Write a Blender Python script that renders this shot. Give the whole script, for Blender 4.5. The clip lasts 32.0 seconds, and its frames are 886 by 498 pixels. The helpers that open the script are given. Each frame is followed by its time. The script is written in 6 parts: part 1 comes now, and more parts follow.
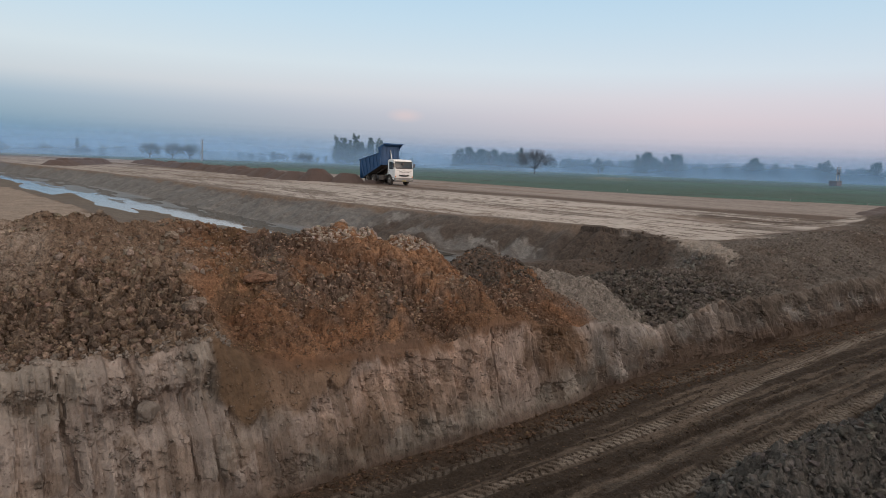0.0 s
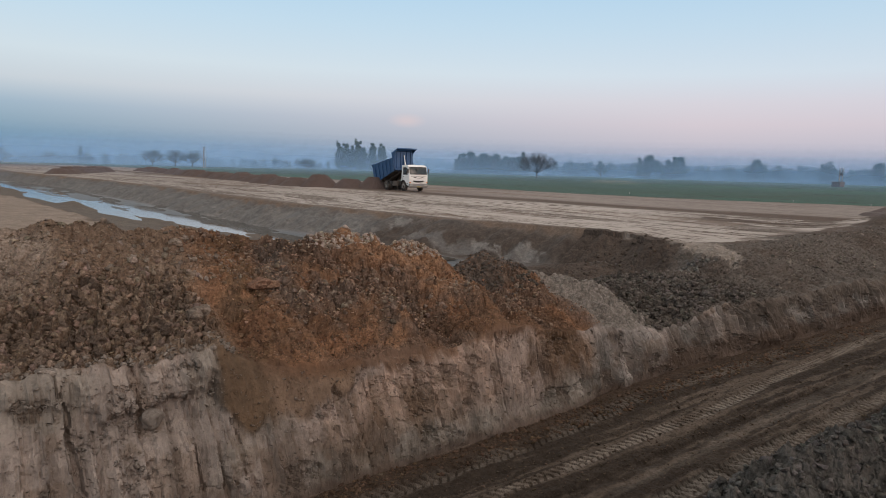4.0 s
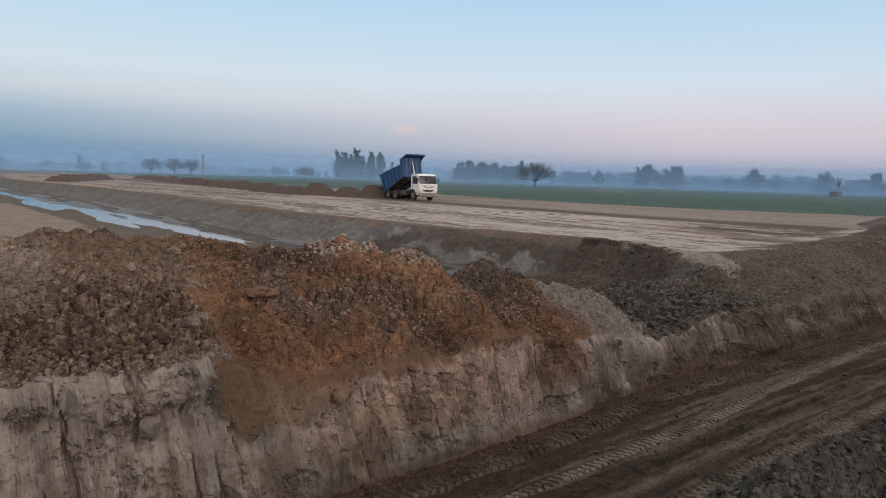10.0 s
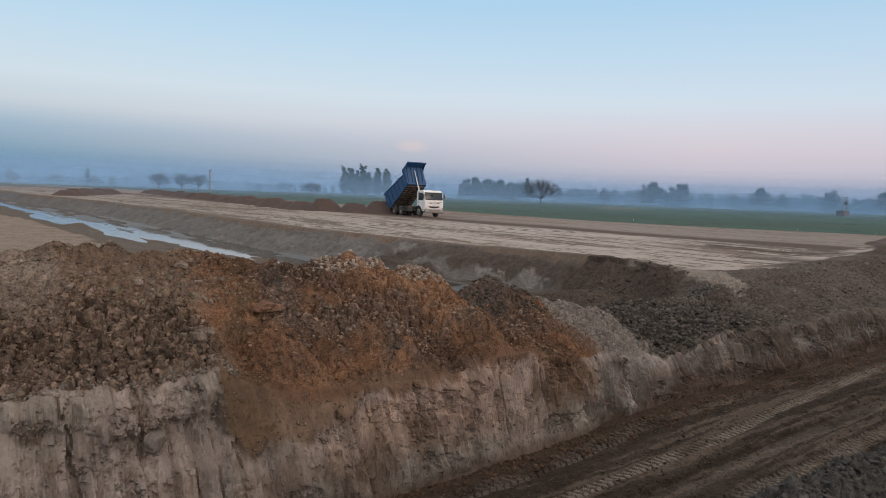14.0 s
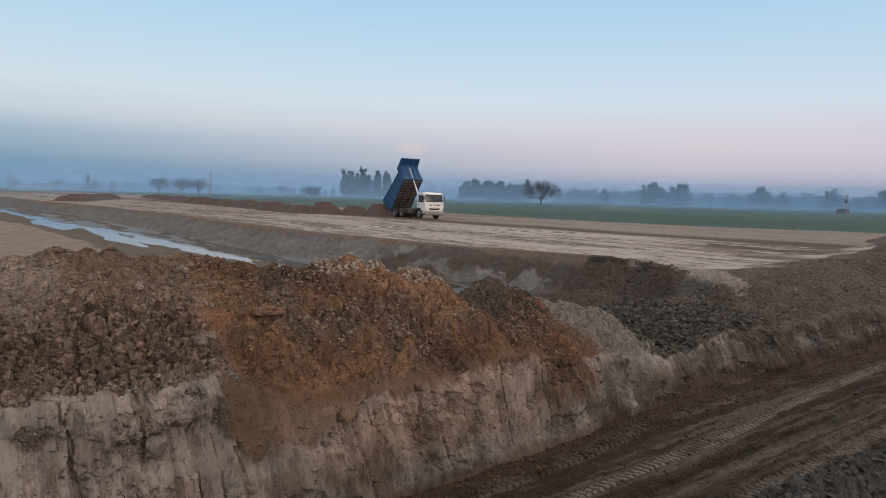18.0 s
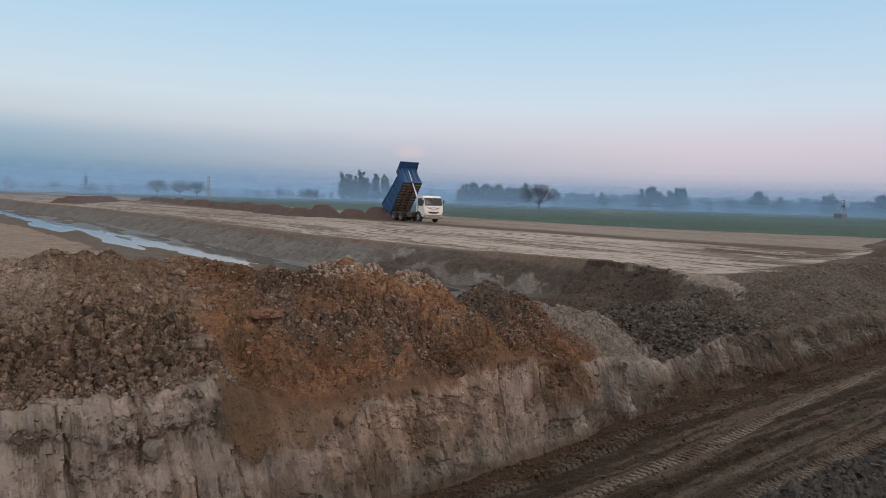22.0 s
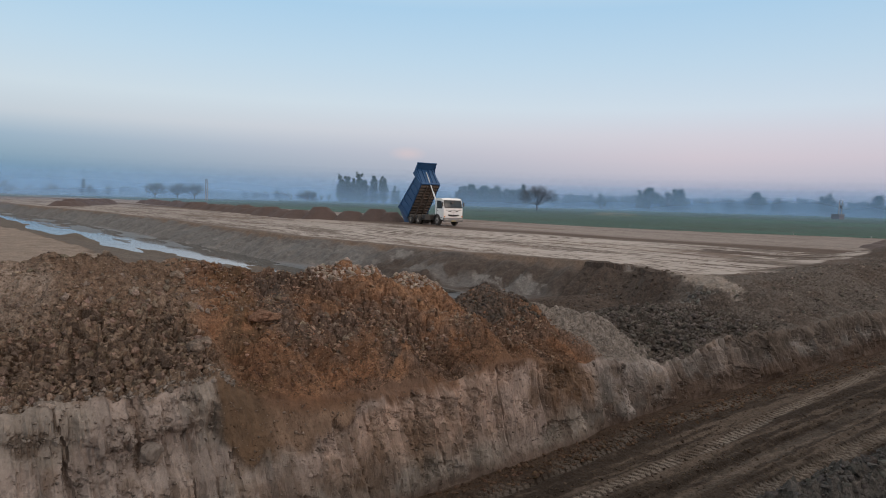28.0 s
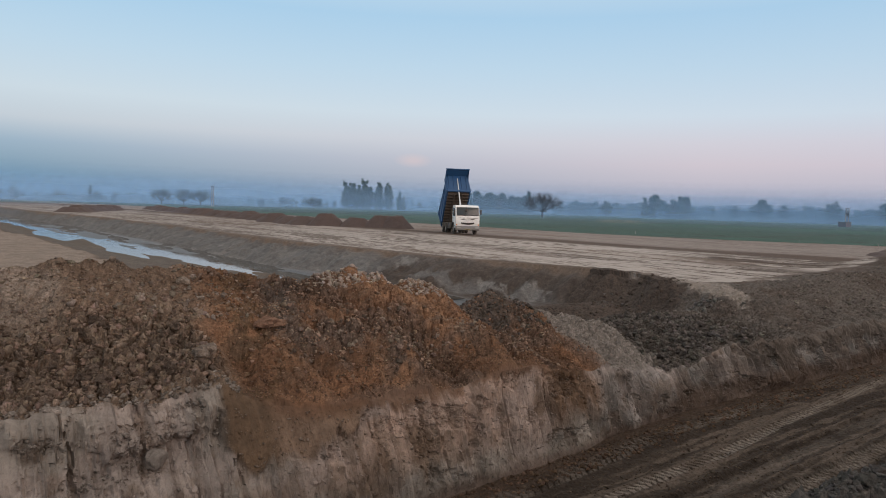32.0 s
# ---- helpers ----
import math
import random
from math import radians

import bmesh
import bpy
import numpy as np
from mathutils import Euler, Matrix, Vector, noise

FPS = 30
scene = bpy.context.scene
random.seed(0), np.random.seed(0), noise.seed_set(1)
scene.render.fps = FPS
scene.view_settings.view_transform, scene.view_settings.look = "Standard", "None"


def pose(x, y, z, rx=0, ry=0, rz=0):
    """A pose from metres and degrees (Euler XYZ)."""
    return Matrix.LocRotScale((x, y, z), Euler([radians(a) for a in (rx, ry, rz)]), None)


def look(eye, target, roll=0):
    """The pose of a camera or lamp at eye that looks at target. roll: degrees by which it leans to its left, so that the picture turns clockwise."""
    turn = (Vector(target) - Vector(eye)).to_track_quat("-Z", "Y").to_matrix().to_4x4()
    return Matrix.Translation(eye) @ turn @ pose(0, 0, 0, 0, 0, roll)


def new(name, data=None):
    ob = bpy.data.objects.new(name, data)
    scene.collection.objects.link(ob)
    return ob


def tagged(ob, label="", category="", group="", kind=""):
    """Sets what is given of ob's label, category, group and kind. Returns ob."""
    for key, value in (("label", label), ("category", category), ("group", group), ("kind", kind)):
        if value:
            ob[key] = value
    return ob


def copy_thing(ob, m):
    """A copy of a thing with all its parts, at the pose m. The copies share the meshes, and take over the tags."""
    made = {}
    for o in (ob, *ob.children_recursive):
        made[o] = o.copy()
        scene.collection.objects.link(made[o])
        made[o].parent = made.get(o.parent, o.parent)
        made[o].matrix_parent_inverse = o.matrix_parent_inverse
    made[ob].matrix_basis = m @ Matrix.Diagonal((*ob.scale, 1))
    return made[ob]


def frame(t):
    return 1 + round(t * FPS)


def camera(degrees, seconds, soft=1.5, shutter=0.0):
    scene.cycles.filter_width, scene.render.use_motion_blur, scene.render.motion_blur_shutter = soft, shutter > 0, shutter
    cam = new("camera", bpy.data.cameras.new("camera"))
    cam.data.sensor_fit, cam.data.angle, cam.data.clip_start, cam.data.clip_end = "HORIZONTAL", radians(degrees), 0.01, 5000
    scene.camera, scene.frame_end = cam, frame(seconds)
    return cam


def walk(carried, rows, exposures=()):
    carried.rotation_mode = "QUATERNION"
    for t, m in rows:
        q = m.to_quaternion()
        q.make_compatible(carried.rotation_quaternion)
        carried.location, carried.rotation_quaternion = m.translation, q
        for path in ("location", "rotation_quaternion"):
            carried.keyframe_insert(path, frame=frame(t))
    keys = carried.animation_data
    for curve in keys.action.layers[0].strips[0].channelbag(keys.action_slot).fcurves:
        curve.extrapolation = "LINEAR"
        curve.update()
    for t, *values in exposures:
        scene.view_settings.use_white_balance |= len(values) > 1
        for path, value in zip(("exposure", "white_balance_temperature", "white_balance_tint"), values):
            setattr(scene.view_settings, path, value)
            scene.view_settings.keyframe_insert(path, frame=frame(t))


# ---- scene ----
cam = camera(67.0, 32.0, soft=0.4)
PATH = [
    (0.0, 0.011, 0.006, 2.497, 82.850, -2.132, 0.006),
    (0.5, 0.009, 0.009, 2.501, 82.952, -2.145, 0.074),
    (1.0, 0.006, 0.005, 2.499, 83.194, -2.101, 0.233),
    (1.5, 0.005, 0.007, 2.500, 83.324, -2.032, 0.177),
    (2.0, 0.004, 0.004, 2.504, 83.348, -1.890, 0.219),
    (2.5, 0.007, 0.006, 2.496, 83.171, -1.562, 0.377),
    (3.0, 0.006, 0.009, 2.499, 82.923, -1.405, 0.446),
    (3.5, 0.004, 0.015, 2.502, 83.038, -1.481, 0.315),
    (5.5, 0.008, -0.009, 2.501, 83.678, -1.722, 0.032),
    (6.0, 0.000, 0.003, 2.502, 83.429, -1.673, 0.165),
    (6.5, 0.003, 0.002, 2.503, 83.603, -1.824, 0.078),
    (7.0, 0.004, -0.004, 2.501, 83.803, -1.801, 0.152),
    (7.5, 0.004, -0.003, 2.502, 83.968, -1.808, 0.287),
    (8.0, 0.006, 0.000, 2.501, 84.100, -1.651, 0.233),
    (8.5, 0.001, -0.005, 2.501, 84.163, -1.629, 0.232),
    (9.0, 0.000, 0.000, 2.500, 83.880, -1.633, 0.175),
    (9.5, 0.003, -0.002, 2.503, 83.782, -1.674, 0.134),
    (10.0, 0.003, -0.001, 2.503, 83.987, -1.751, 0.059),
    (10.5, 0.003, -0.004, 2.501, 84.223, -1.750, 0.142),
    (11.0, -0.001, -0.001, 2.502, 84.399, -1.773, 0.195),
    (11.5, -0.001, -0.001, 2.500, 84.457, -1.869, 0.000),
    (12.0, -0.001, -0.006, 2.505, 84.247, -1.772, 0.209),
    (12.5, -0.003, -0.005, 2.502, 84.486, -1.897, 0.196),
    (13.0, -0.002, -0.014, 2.506, 84.727, -1.858, 0.411),
    (13.5, -0.010, -0.015, 2.506, 85.010, -1.969, 0.487),
    (14.0, -0.009, -0.020, 2.507, 85.370, -2.113, 0.551),
    (14.5, -0.012, -0.016, 2.507, 85.201, -1.716, 0.930),
    (16.5, -0.004, -0.015, 2.506, 85.417, -1.448, 0.598),
    (17.0, -0.004, -0.018, 2.509, 85.796, -1.522, 0.653),
    (17.5, -0.008, 0.014, 2.506, 85.770, -1.689, 0.631),
    (18.0, -0.003, -0.016, 2.506, 85.536, -1.563, 0.568),
    (18.5, 0.000, -0.014, 2.508, 85.623, -1.651, 0.484),
    (19.0, -0.006, -0.015, 2.509, 85.883, -1.742, 0.448),
    (19.5, -0.008, -0.018, 2.508, 85.987, -1.746, 0.523),
    (20.0, -0.007, -0.018, 2.509, 86.096, -1.824, 0.506),
    (20.5, -0.008, -0.018, 2.510, 86.017, -1.797, 0.527),
    (21.0, -0.014, -0.013, 2.509, 85.857, -1.756, 0.369),
    (21.5, -0.006, -0.015, 2.508, 85.696, -1.675, 0.429),
    (22.0, -0.008, -0.014, 2.509, 85.832, -1.765, 0.409),
    (22.5, -0.008, -0.017, 2.507, 85.875, -1.786, 0.406),
    (23.0, -0.003, -0.018, 2.510, 86.010, -1.834, 0.357),
    (23.5, -0.010, -0.019, 2.504, 86.074, -1.879, 0.412),
    (24.0, 0.002, -0.023, 2.509, 85.938, -1.796, 0.383),
    (24.5, -0.007, -0.010, 2.508, 85.749, -1.745, 0.330),
    (25.0, -0.011, -0.008, 2.512, 85.884, -1.810, 0.366),
    (25.5, -0.004, -0.017, 2.506, 86.002, -1.768, 0.460),
    (27.5, -0.003, -0.024, 2.511, 86.133, -1.597, 0.346),
    (28.0, -0.004, -0.017, 2.509, 85.985, -1.594, 0.248),
    (28.5, -0.002, -0.020, 2.512, 86.192, -1.567, 0.453),
    (29.0, -0.002, -0.019, 2.513, 86.304, -1.505, 0.689),
    (29.5, 0.003, -0.017, 2.513, 86.418, -1.545, 0.753),
    (30.0, -0.005, -0.019, 2.509, 86.526, -1.635, 0.825),
    (30.5, -0.002, -0.017, 2.512, 86.442, -1.640, 0.808),
    (31.0, -0.003, -0.018, 2.513, 86.368, -1.642, 0.802),
    (31.5, -0.007, -0.011, 2.507, 86.478, -1.713, 0.716),
    (32.0, -0.009, -0.016, 2.510, 86.554, -1.721, 0.689),
]
walk(cam, [(r[0], pose(*r[1:])) for r in PATH], exposures=((0.0, -0.08, 6700, 10), (4.0, -0.09, 6620, 10), (9.0, -0.09, 6550, 10), (19.0, -0.12, 6500, 10), (32.0, -0.16, 6500, 10)))

# ---- world and light ----
world = bpy.data.worlds.new("evening_sky")
scene.world = world
world.use_nodes = True
wn, wl = world.node_tree.nodes, world.node_tree.links
wn.clear()
w_out = wn.new("ShaderNodeOutputWorld")
w_tex = wn.new("ShaderNodeTexCoord")
w_sep = wn.new("ShaderNodeSeparateXYZ")
wl.new(w_tex.outputs["Generated"], w_sep.inputs[0])


def ramp_node(nodes, stops, interp="LINEAR"):
    r = nodes.new("ShaderNodeValToRGB")
    r.color_ramp.interpolation = interp
    e = r.color_ramp.elements
    while len(e) < len(stops):
        e.new(0.5)
    for el, (p, c) in zip(e, stops):
        el.position = p
        el.color = (*c, 1) if len(c) == 3 else c
    return r


# twilight gradient by height over the horizon: cool haze, pale rose belt, clear blue
sky_right = ramp_node(wn, [(0.0, (0.36, 0.42, 0.57)), (0.029, (0.44, 0.475, 0.62)), (0.071, (0.605, 0.562, 0.68)), (0.10, (0.63, 0.62, 0.738)),
                           (0.138, (0.61, 0.71, 0.84)), (0.20, (0.51, 0.68, 0.85)), (0.27, (0.41, 0.63, 0.85)), (0.50, (0.98, 0.92, 0.87))])
sky_left = ramp_node(wn, [(0.0, (0.075, 0.255, 0.43)), (0.029, (0.105, 0.295, 0.47)), (0.071, (0.26, 0.415, 0.60)), (0.10, (0.50, 0.585, 0.71)),
                          (0.138, (0.57, 0.68, 0.80)), (0.20, (0.485, 0.66, 0.83)), (0.27, (0.385, 0.61, 0.83)), (0.50, (0.98, 0.92, 0.87))])
wl.new(w_sep.outputs["Z"], sky_right.inputs[0])
wl.new(w_sep.outputs["Z"], sky_left.inputs[0])
w_az = wn.new("ShaderNodeMapRange")
w_az.inputs[1].default_value, w_az.inputs[2].default_value = -0.55, 0.35
wl.new(w_sep.outputs["X"], w_az.inputs[0])
w_mix = wn.new("ShaderNodeMix")
w_mix.data_type = "RGBA"
wl.new(w_az.outputs[0], w_mix.inputs[0])
wl.new(sky_left.outputs[0], w_mix.inputs[6])
wl.new(sky_right.outputs[0], w_mix.inputs[7])
# one small rosy cloud low over the plain
w_dist = wn.new("ShaderNodeVectorMath")
w_dist.operation = "DISTANCE"
w_flat = wn.new("ShaderNodeVectorMath")
w_flat.operation = "MULTIPLY"
w_flat.inputs[1].default_value = (1.0, 0.0, 2.6)
w_dist.inputs[1].default_value = (-0.058, 0.0, 0.070 * 2.6)
wl.new(w_tex.outputs["Generated"], w_flat.inputs[0])
wl.new(w_flat.outputs[0], w_dist.inputs[0])
w_cl = wn.new("ShaderNodeMapRange")
w_cl.inputs[1].default_value, w_cl.inputs[2].default_value, w_cl.inputs[3].default_value, w_cl.inputs[4].default_value = 0.006, 0.030, 0.55, 0.0
wl.new(w_dist.outputs["Value"], w_cl.inputs[0])
w_ahead = wn.new("ShaderNodeMath")
w_ahead.operation = "GREATER_THAN"
w_ahead.inputs[1].default_value = 0.0
wl.new(w_sep.outputs["Y"], w_ahead.inputs[0])
w_cm = wn.new("ShaderNodeMath")
w_cm.operation = "MULTIPLY"
wl.new(w_cl.outputs[0], w_cm.inputs[0])
wl.new(w_ahead.outputs[0], w_cm.inputs[1])
w_cloud = wn.new("ShaderNodeMix")
w_cloud.data_type = "RGBA"
w_cloud.inputs[7].default_value = (0.66, 0.55, 0.62, 1)
wl.new(w_cm.outputs[0], w_cloud.inputs[0])
wl.new(w_mix.outputs[2], w_cloud.inputs[6])
w_bg = wn.new("ShaderNodeBackground")
w_bg.inputs[1].default_value = 1.0
wl.new(w_cloud.outputs[2], w_bg.inputs[0])
w_sky = wn.new("ShaderNodeTexSky")
w_sky.sky_type = "NISHITA"
w_sky.sun_disc = False
w_sky.sun_elevation, w_sky.sun_rotation = radians(2.0), radians(150)
w_bg2 = wn.new("ShaderNodeBackground")
w_bg2.inputs[1].default_value = 0.05
wl.new(w_sky.outputs[0], w_bg2.inputs[0])
w_add = wn.new("ShaderNodeAddShader")
wl.new(w_bg.outputs[0], w_add.inputs[0])
wl.new(w_bg2.outputs[0], w_add.inputs[1])
wl.new(w_add.outputs[0], w_out.inputs[0])

sun_data = bpy.data.lights.new("sun", "SUN")
sun_data.energy, sun_data.angle, sun_data.color = 1.05, radians(35), (1.0, 0.76, 0.62)
sun = new("sun", sun_data)
sun.matrix_world = look((48, -50, 24), (0, 0, 0))


# ---- materials ----
def principled(name, colour, rough=0.8, metal=0.0):
    m = bpy.data.materials.new(name)
    m.use_nodes = True
    b = m.node_tree.nodes["Principled BSDF"]
    b.inputs["Base Color"].default_value = (*colour, 1)
    b.inputs["Roughness"].default_value = rough
    b.inputs["Metallic"].default_value = metal
    return m, m.node_tree.nodes, m.node_tree.links, b


def noise_tex(n, l, scale, detail=6, rough=0.6, stretch=None, coord="Object"):
    tc = n.new("ShaderNodeTexCoord")
    out = tc.outputs[coord]
    if stretch:
        mp = n.new("ShaderNodeMapping")
        mp.inputs["Scale"].default_value = stretch
        l.new(out, mp.inputs[0])
        out = mp.outputs[0]
    t = n.new("ShaderNodeTexNoise")
    t.inputs["Scale"].default_value, t.inputs["Detail"].default_value, t.inputs["Roughness"].default_value = scale, detail, rough
    l.new(out, t.inputs["Vector"])
    return t


def colour_mix(n, l, a, b, fac, mode="MIX"):
    m = n.new("ShaderNodeMix")
    m.data_type, m.blend_type = "RGBA", mode
    m.clamp_factor = True
    for sock, v in ((m.inputs[0], fac), (m.inputs[6], a), (m.inputs[7], b)):
        if isinstance(v, (int, float)):
            sock.default_value = v
        elif isinstance(v, tuple):
            sock.default_value = (*v, 1)
        else:
            l.new(v, sock)
    return m.outputs[2]


def map_range(n, l, v, a, b, c=0.0, d=1.0):
    r = n.new("ShaderNodeMapRange")
    r.inputs[1].default_value, r.inputs[2].default_value, r.inputs[3].default_value, r.inputs[4].default_value = a, b, c, d
    l.new(v, r.inputs[0])
    return r.outputs[0]


def bump(n, l, b, heights, dist=0.02, strength=0.8):
    last = None
    for h, d in heights:
        k = n.new("ShaderNodeBump")
        k.inputs["Strength"].default_value, k.inputs["Distance"].default_value = strength, d
        l.new(h, k.inputs["Height"])
        if last:
            l.new(last, k.inputs["Normal"])
        last = k.outputs[0]
    l.new(last, b.inputs["Normal"])


def worn(name, colour, rough=0.6, metal=0.0, dirt=(0.20, 0.13, 0.09), amount=0.5, scale=2.0):
    """A painted or plain surface with dust and fine scratches."""
    m, n, l, b = principled(name, colour, rough, metal)
    t1 = noise_tex(n, l, scale, 8, 0.65)
    t2 = noise_tex(n, l, scale * 9, 4, 0.6)
    f = map_range(n, l, t1.outputs[0], 0.42, 0.75, 0.0, amount)
    c = colour_mix(n, l, colour, dirt, f)
    c = colour_mix(n, l, c, t2.outputs[0], 0.15, "OVERLAY")
    l.new(c, b.inputs["Base Color"])
    l.new(map_range(n, l, t1.outputs[0], 0.3, 0.8, rough - 0.1, min(1, rough + 0.25)), b.inputs["Roughness"])
    bump(n, l, b, [(t2.outputs[0], 0.004)], strength=0.3)
    return m


def soil_material(name, fine=1.0, big_v=(0.78, 1.22), mid_v=(0.62, 1.34), grain_v=(0.58, 1.42), relief=(0.045, 0.02, 0.010), pebbles=1.0):
    """Loose earth: colour of its kind from the mesh, with grain, damp spots and dried pale tracks."""
    m, n, l, b = principled(name, (0.2, 0.14, 0.1), 0.95)
    at = n.new("ShaderNodeAttribute")
    at.attribute_name = "soil"
    st = n.new("ShaderNodeAttribute")
    st.attribute_name = "streak"
    big = noise_tex(n, l, 0.9, 6, 0.65)
    mid = noise_tex(n, l, 6.0 * fine, 7, 0.7)
    grain = noise_tex(n, l, 34.0 * fine, 4, 0.7)
    vor = n.new("ShaderNodeTexVoronoi")
    vor.inputs["Scale"].default_value = 11.0 * fine
    tc = n.new("ShaderNodeTexCoord")
    l.new(tc.outputs["Object"], vor.inputs["Vector"])
    v1 = map_range(n, l, big.outputs[0], 0.25, 0.75, *big_v)
    v2 = map_range(n, l, mid.outputs[0], 0.28, 0.72, *mid_v)
    v3 = map_range(n, l, grain.outputs[0], 0.28, 0.72, *grain_v)
    mu = n.new("ShaderNodeMath")
    mu.operation = "MULTIPLY"
    l.new(v1, mu.inputs[0])
    l.new(v2, mu.inputs[1])
    mu2 = n.new("ShaderNodeMath")
    mu2.operation = "MULTIPLY"
    l.new(mu.outputs[0], mu2.inputs[0])
    l.new(v3, mu2.inputs[1])
    shade = mu2.outputs[0]
    for sc, lo, hi in ((19.0 * fine, 0.70, 1.36), (47.0 * fine, 0.68, 1.38)):  # grains and pebbles of many shades
        peb = n.new("ShaderNodeTexVoronoi")
        peb.inputs["Scale"].default_value = sc
        l.new(tc.outputs["Object"], peb.inputs["Vector"])
        sep = n.new("ShaderNodeSeparateColor")
        l.new(peb.outputs["Color"], sep.inputs[0])
        mp_ = n.new("ShaderNodeMath")
        mp_.operation = "MULTIPLY"
        l.new(shade, mp_.inputs[0])
        l.new(map_range(n, l, sep.outputs[0], 0.0, 1.0, 1 + (lo - 1) * pebbles, 1 + (hi - 1) * pebbles), mp_.inputs[1])
        shade = mp_.outputs[0]
    vm = n.new("ShaderNodeVectorMath")
    vm.operation = "SCALE"
    l.new(at.outputs["Color"], vm.inputs[0])
    l.new(shade, vm.inputs["Scale"])
    # dried tracks run along the embankment
    s1 = noise_tex(n, l, 1.0, 5, 0.62, stretch=(1.5, 0.32, 1.0))
    s2 = noise_tex(n, l, 1.0, 4, 0.6, stretch=(0.30, 0.05, 1.0))
    s3 = noise_tex(n, l, 1.0, 4, 0.7, stretch=(5.5, 0.85, 1.0))
    for tx in (s1, s2, s3):
        tx.inputs["Distortion"].default_value = 1.0
    sm = n.new("ShaderNodeMath")
    sm.operation = "ADD"
    l.new(s1.outputs[0], sm.inputs[0])
    l.new(s2.outputs[0], sm.inputs[1])
    sm3 = n.new("ShaderNodeMath")
    sm3.operation = "MULTIPLY_ADD"
    sm3.inputs[1].default_value = 1.3
    l.new(s3.outputs[0], sm3.inputs[0])
    l.new(sm.outputs[0], sm3.inputs[2])
    # rings worn by turning wheels
    rd = n.new("ShaderNodeVectorMath")
    rd.operation = "DISTANCE"
    rd.inputs[1].default_value = (26.0, 33.0, 0.0)
    l.new(tc.outputs["Object"], rd.inputs[0])
    wob = n.new("ShaderNodeMath")
    wob.operation = "MULTIPLY_ADD"
    wob.inputs[1].default_value = 5.5
    l.new(rd.outputs["Value"], wob.inputs[0])
    l.new(map_range(n, l, s2.outputs[0], 0.0, 1.0, 0.0, 9.0), wob.inputs[2])
    ring = n.new("ShaderNodeMath")
    ring.operation = "SINE"
    l.new(wob.outputs[0], ring.inputs[0])
    rm = n.new("ShaderNodeMath")
    rm.operation = "MULTIPLY"
    l.new(ring.outputs[0], rm.inputs[0])
    l.new(map_range(n, l, rd.outputs["Value"], 5.0, 12.0, 0.16, 0.0), rm.inputs[1])
    tot = n.new("ShaderNodeMath")
    tot.operation = "ADD"
    l.new(sm3.outputs[0], tot.inputs[0])
    l.new(rm.outputs[0], tot.inputs[1])
    sf = map_range(n, l, tot.outputs[0], 1.54, 1.72)
    sf2 = n.new("ShaderNodeMath")
    sf2.operation = "MULTIPLY"
    l.new(sf, sf2.inputs[0])
    l.new(st.outputs["Fac"], sf2.inputs[1])
    pale = colour_mix(n, l, (0.30, 0.262, 0.235), (0.44, 0.395, 0.36), mid.outputs[0])
    c = colour_mix(n, l, vm.outputs[0], pale, sf2.outputs[0])
    l.new(c, b.inputs["Base Color"])
    b.inputs["Specular IOR Level"].default_value = 0.15
    wet = n.new("ShaderNodeAttribute")
    wet.attribute_name = "wet"
    l.new(map_range(n, l, wet.outputs["Fac"], 0.0, 1.0, 0.95, 0.48), b.inputs["Roughness"])
    l.new(map_range(n, l, wet.outputs["Fac"], 0.0, 1.0, 0.15, 0.4), b.inputs["Specular IOR Level"])
    bump(n, l, b, [(mid.outputs[0], relief[0] / fine), (vor.outputs["Distance"], relief[1] / fine), (grain.outputs[0], relief[2] / fine)], strength=1.0)
    return m


SOIL = soil_material("loose_earth", mid_v=(0.72, 1.25), grain_v=(0.70, 1.30), pebbles=0.55)
SOIL_FAR = soil_material("graded_earth", 0.5, mid_v=(0.72, 1.28), grain_v=(0.75, 1.25), relief=(0.012, 0.006, 0.003), pebbles=0.35)
CLOD = soil_material("broken_clods", 1.4, (0.8, 1.2), (0.75, 1.25), (0.75, 1.25), (0.05, 0.025, 0.010), 0.4)
PACKED = soil_material("packed_trench_floor", 1.0, (0.85, 1.15), (0.78, 1.22), (0.75, 1.25), (0.03, 0.015, 0.010), 0.5)


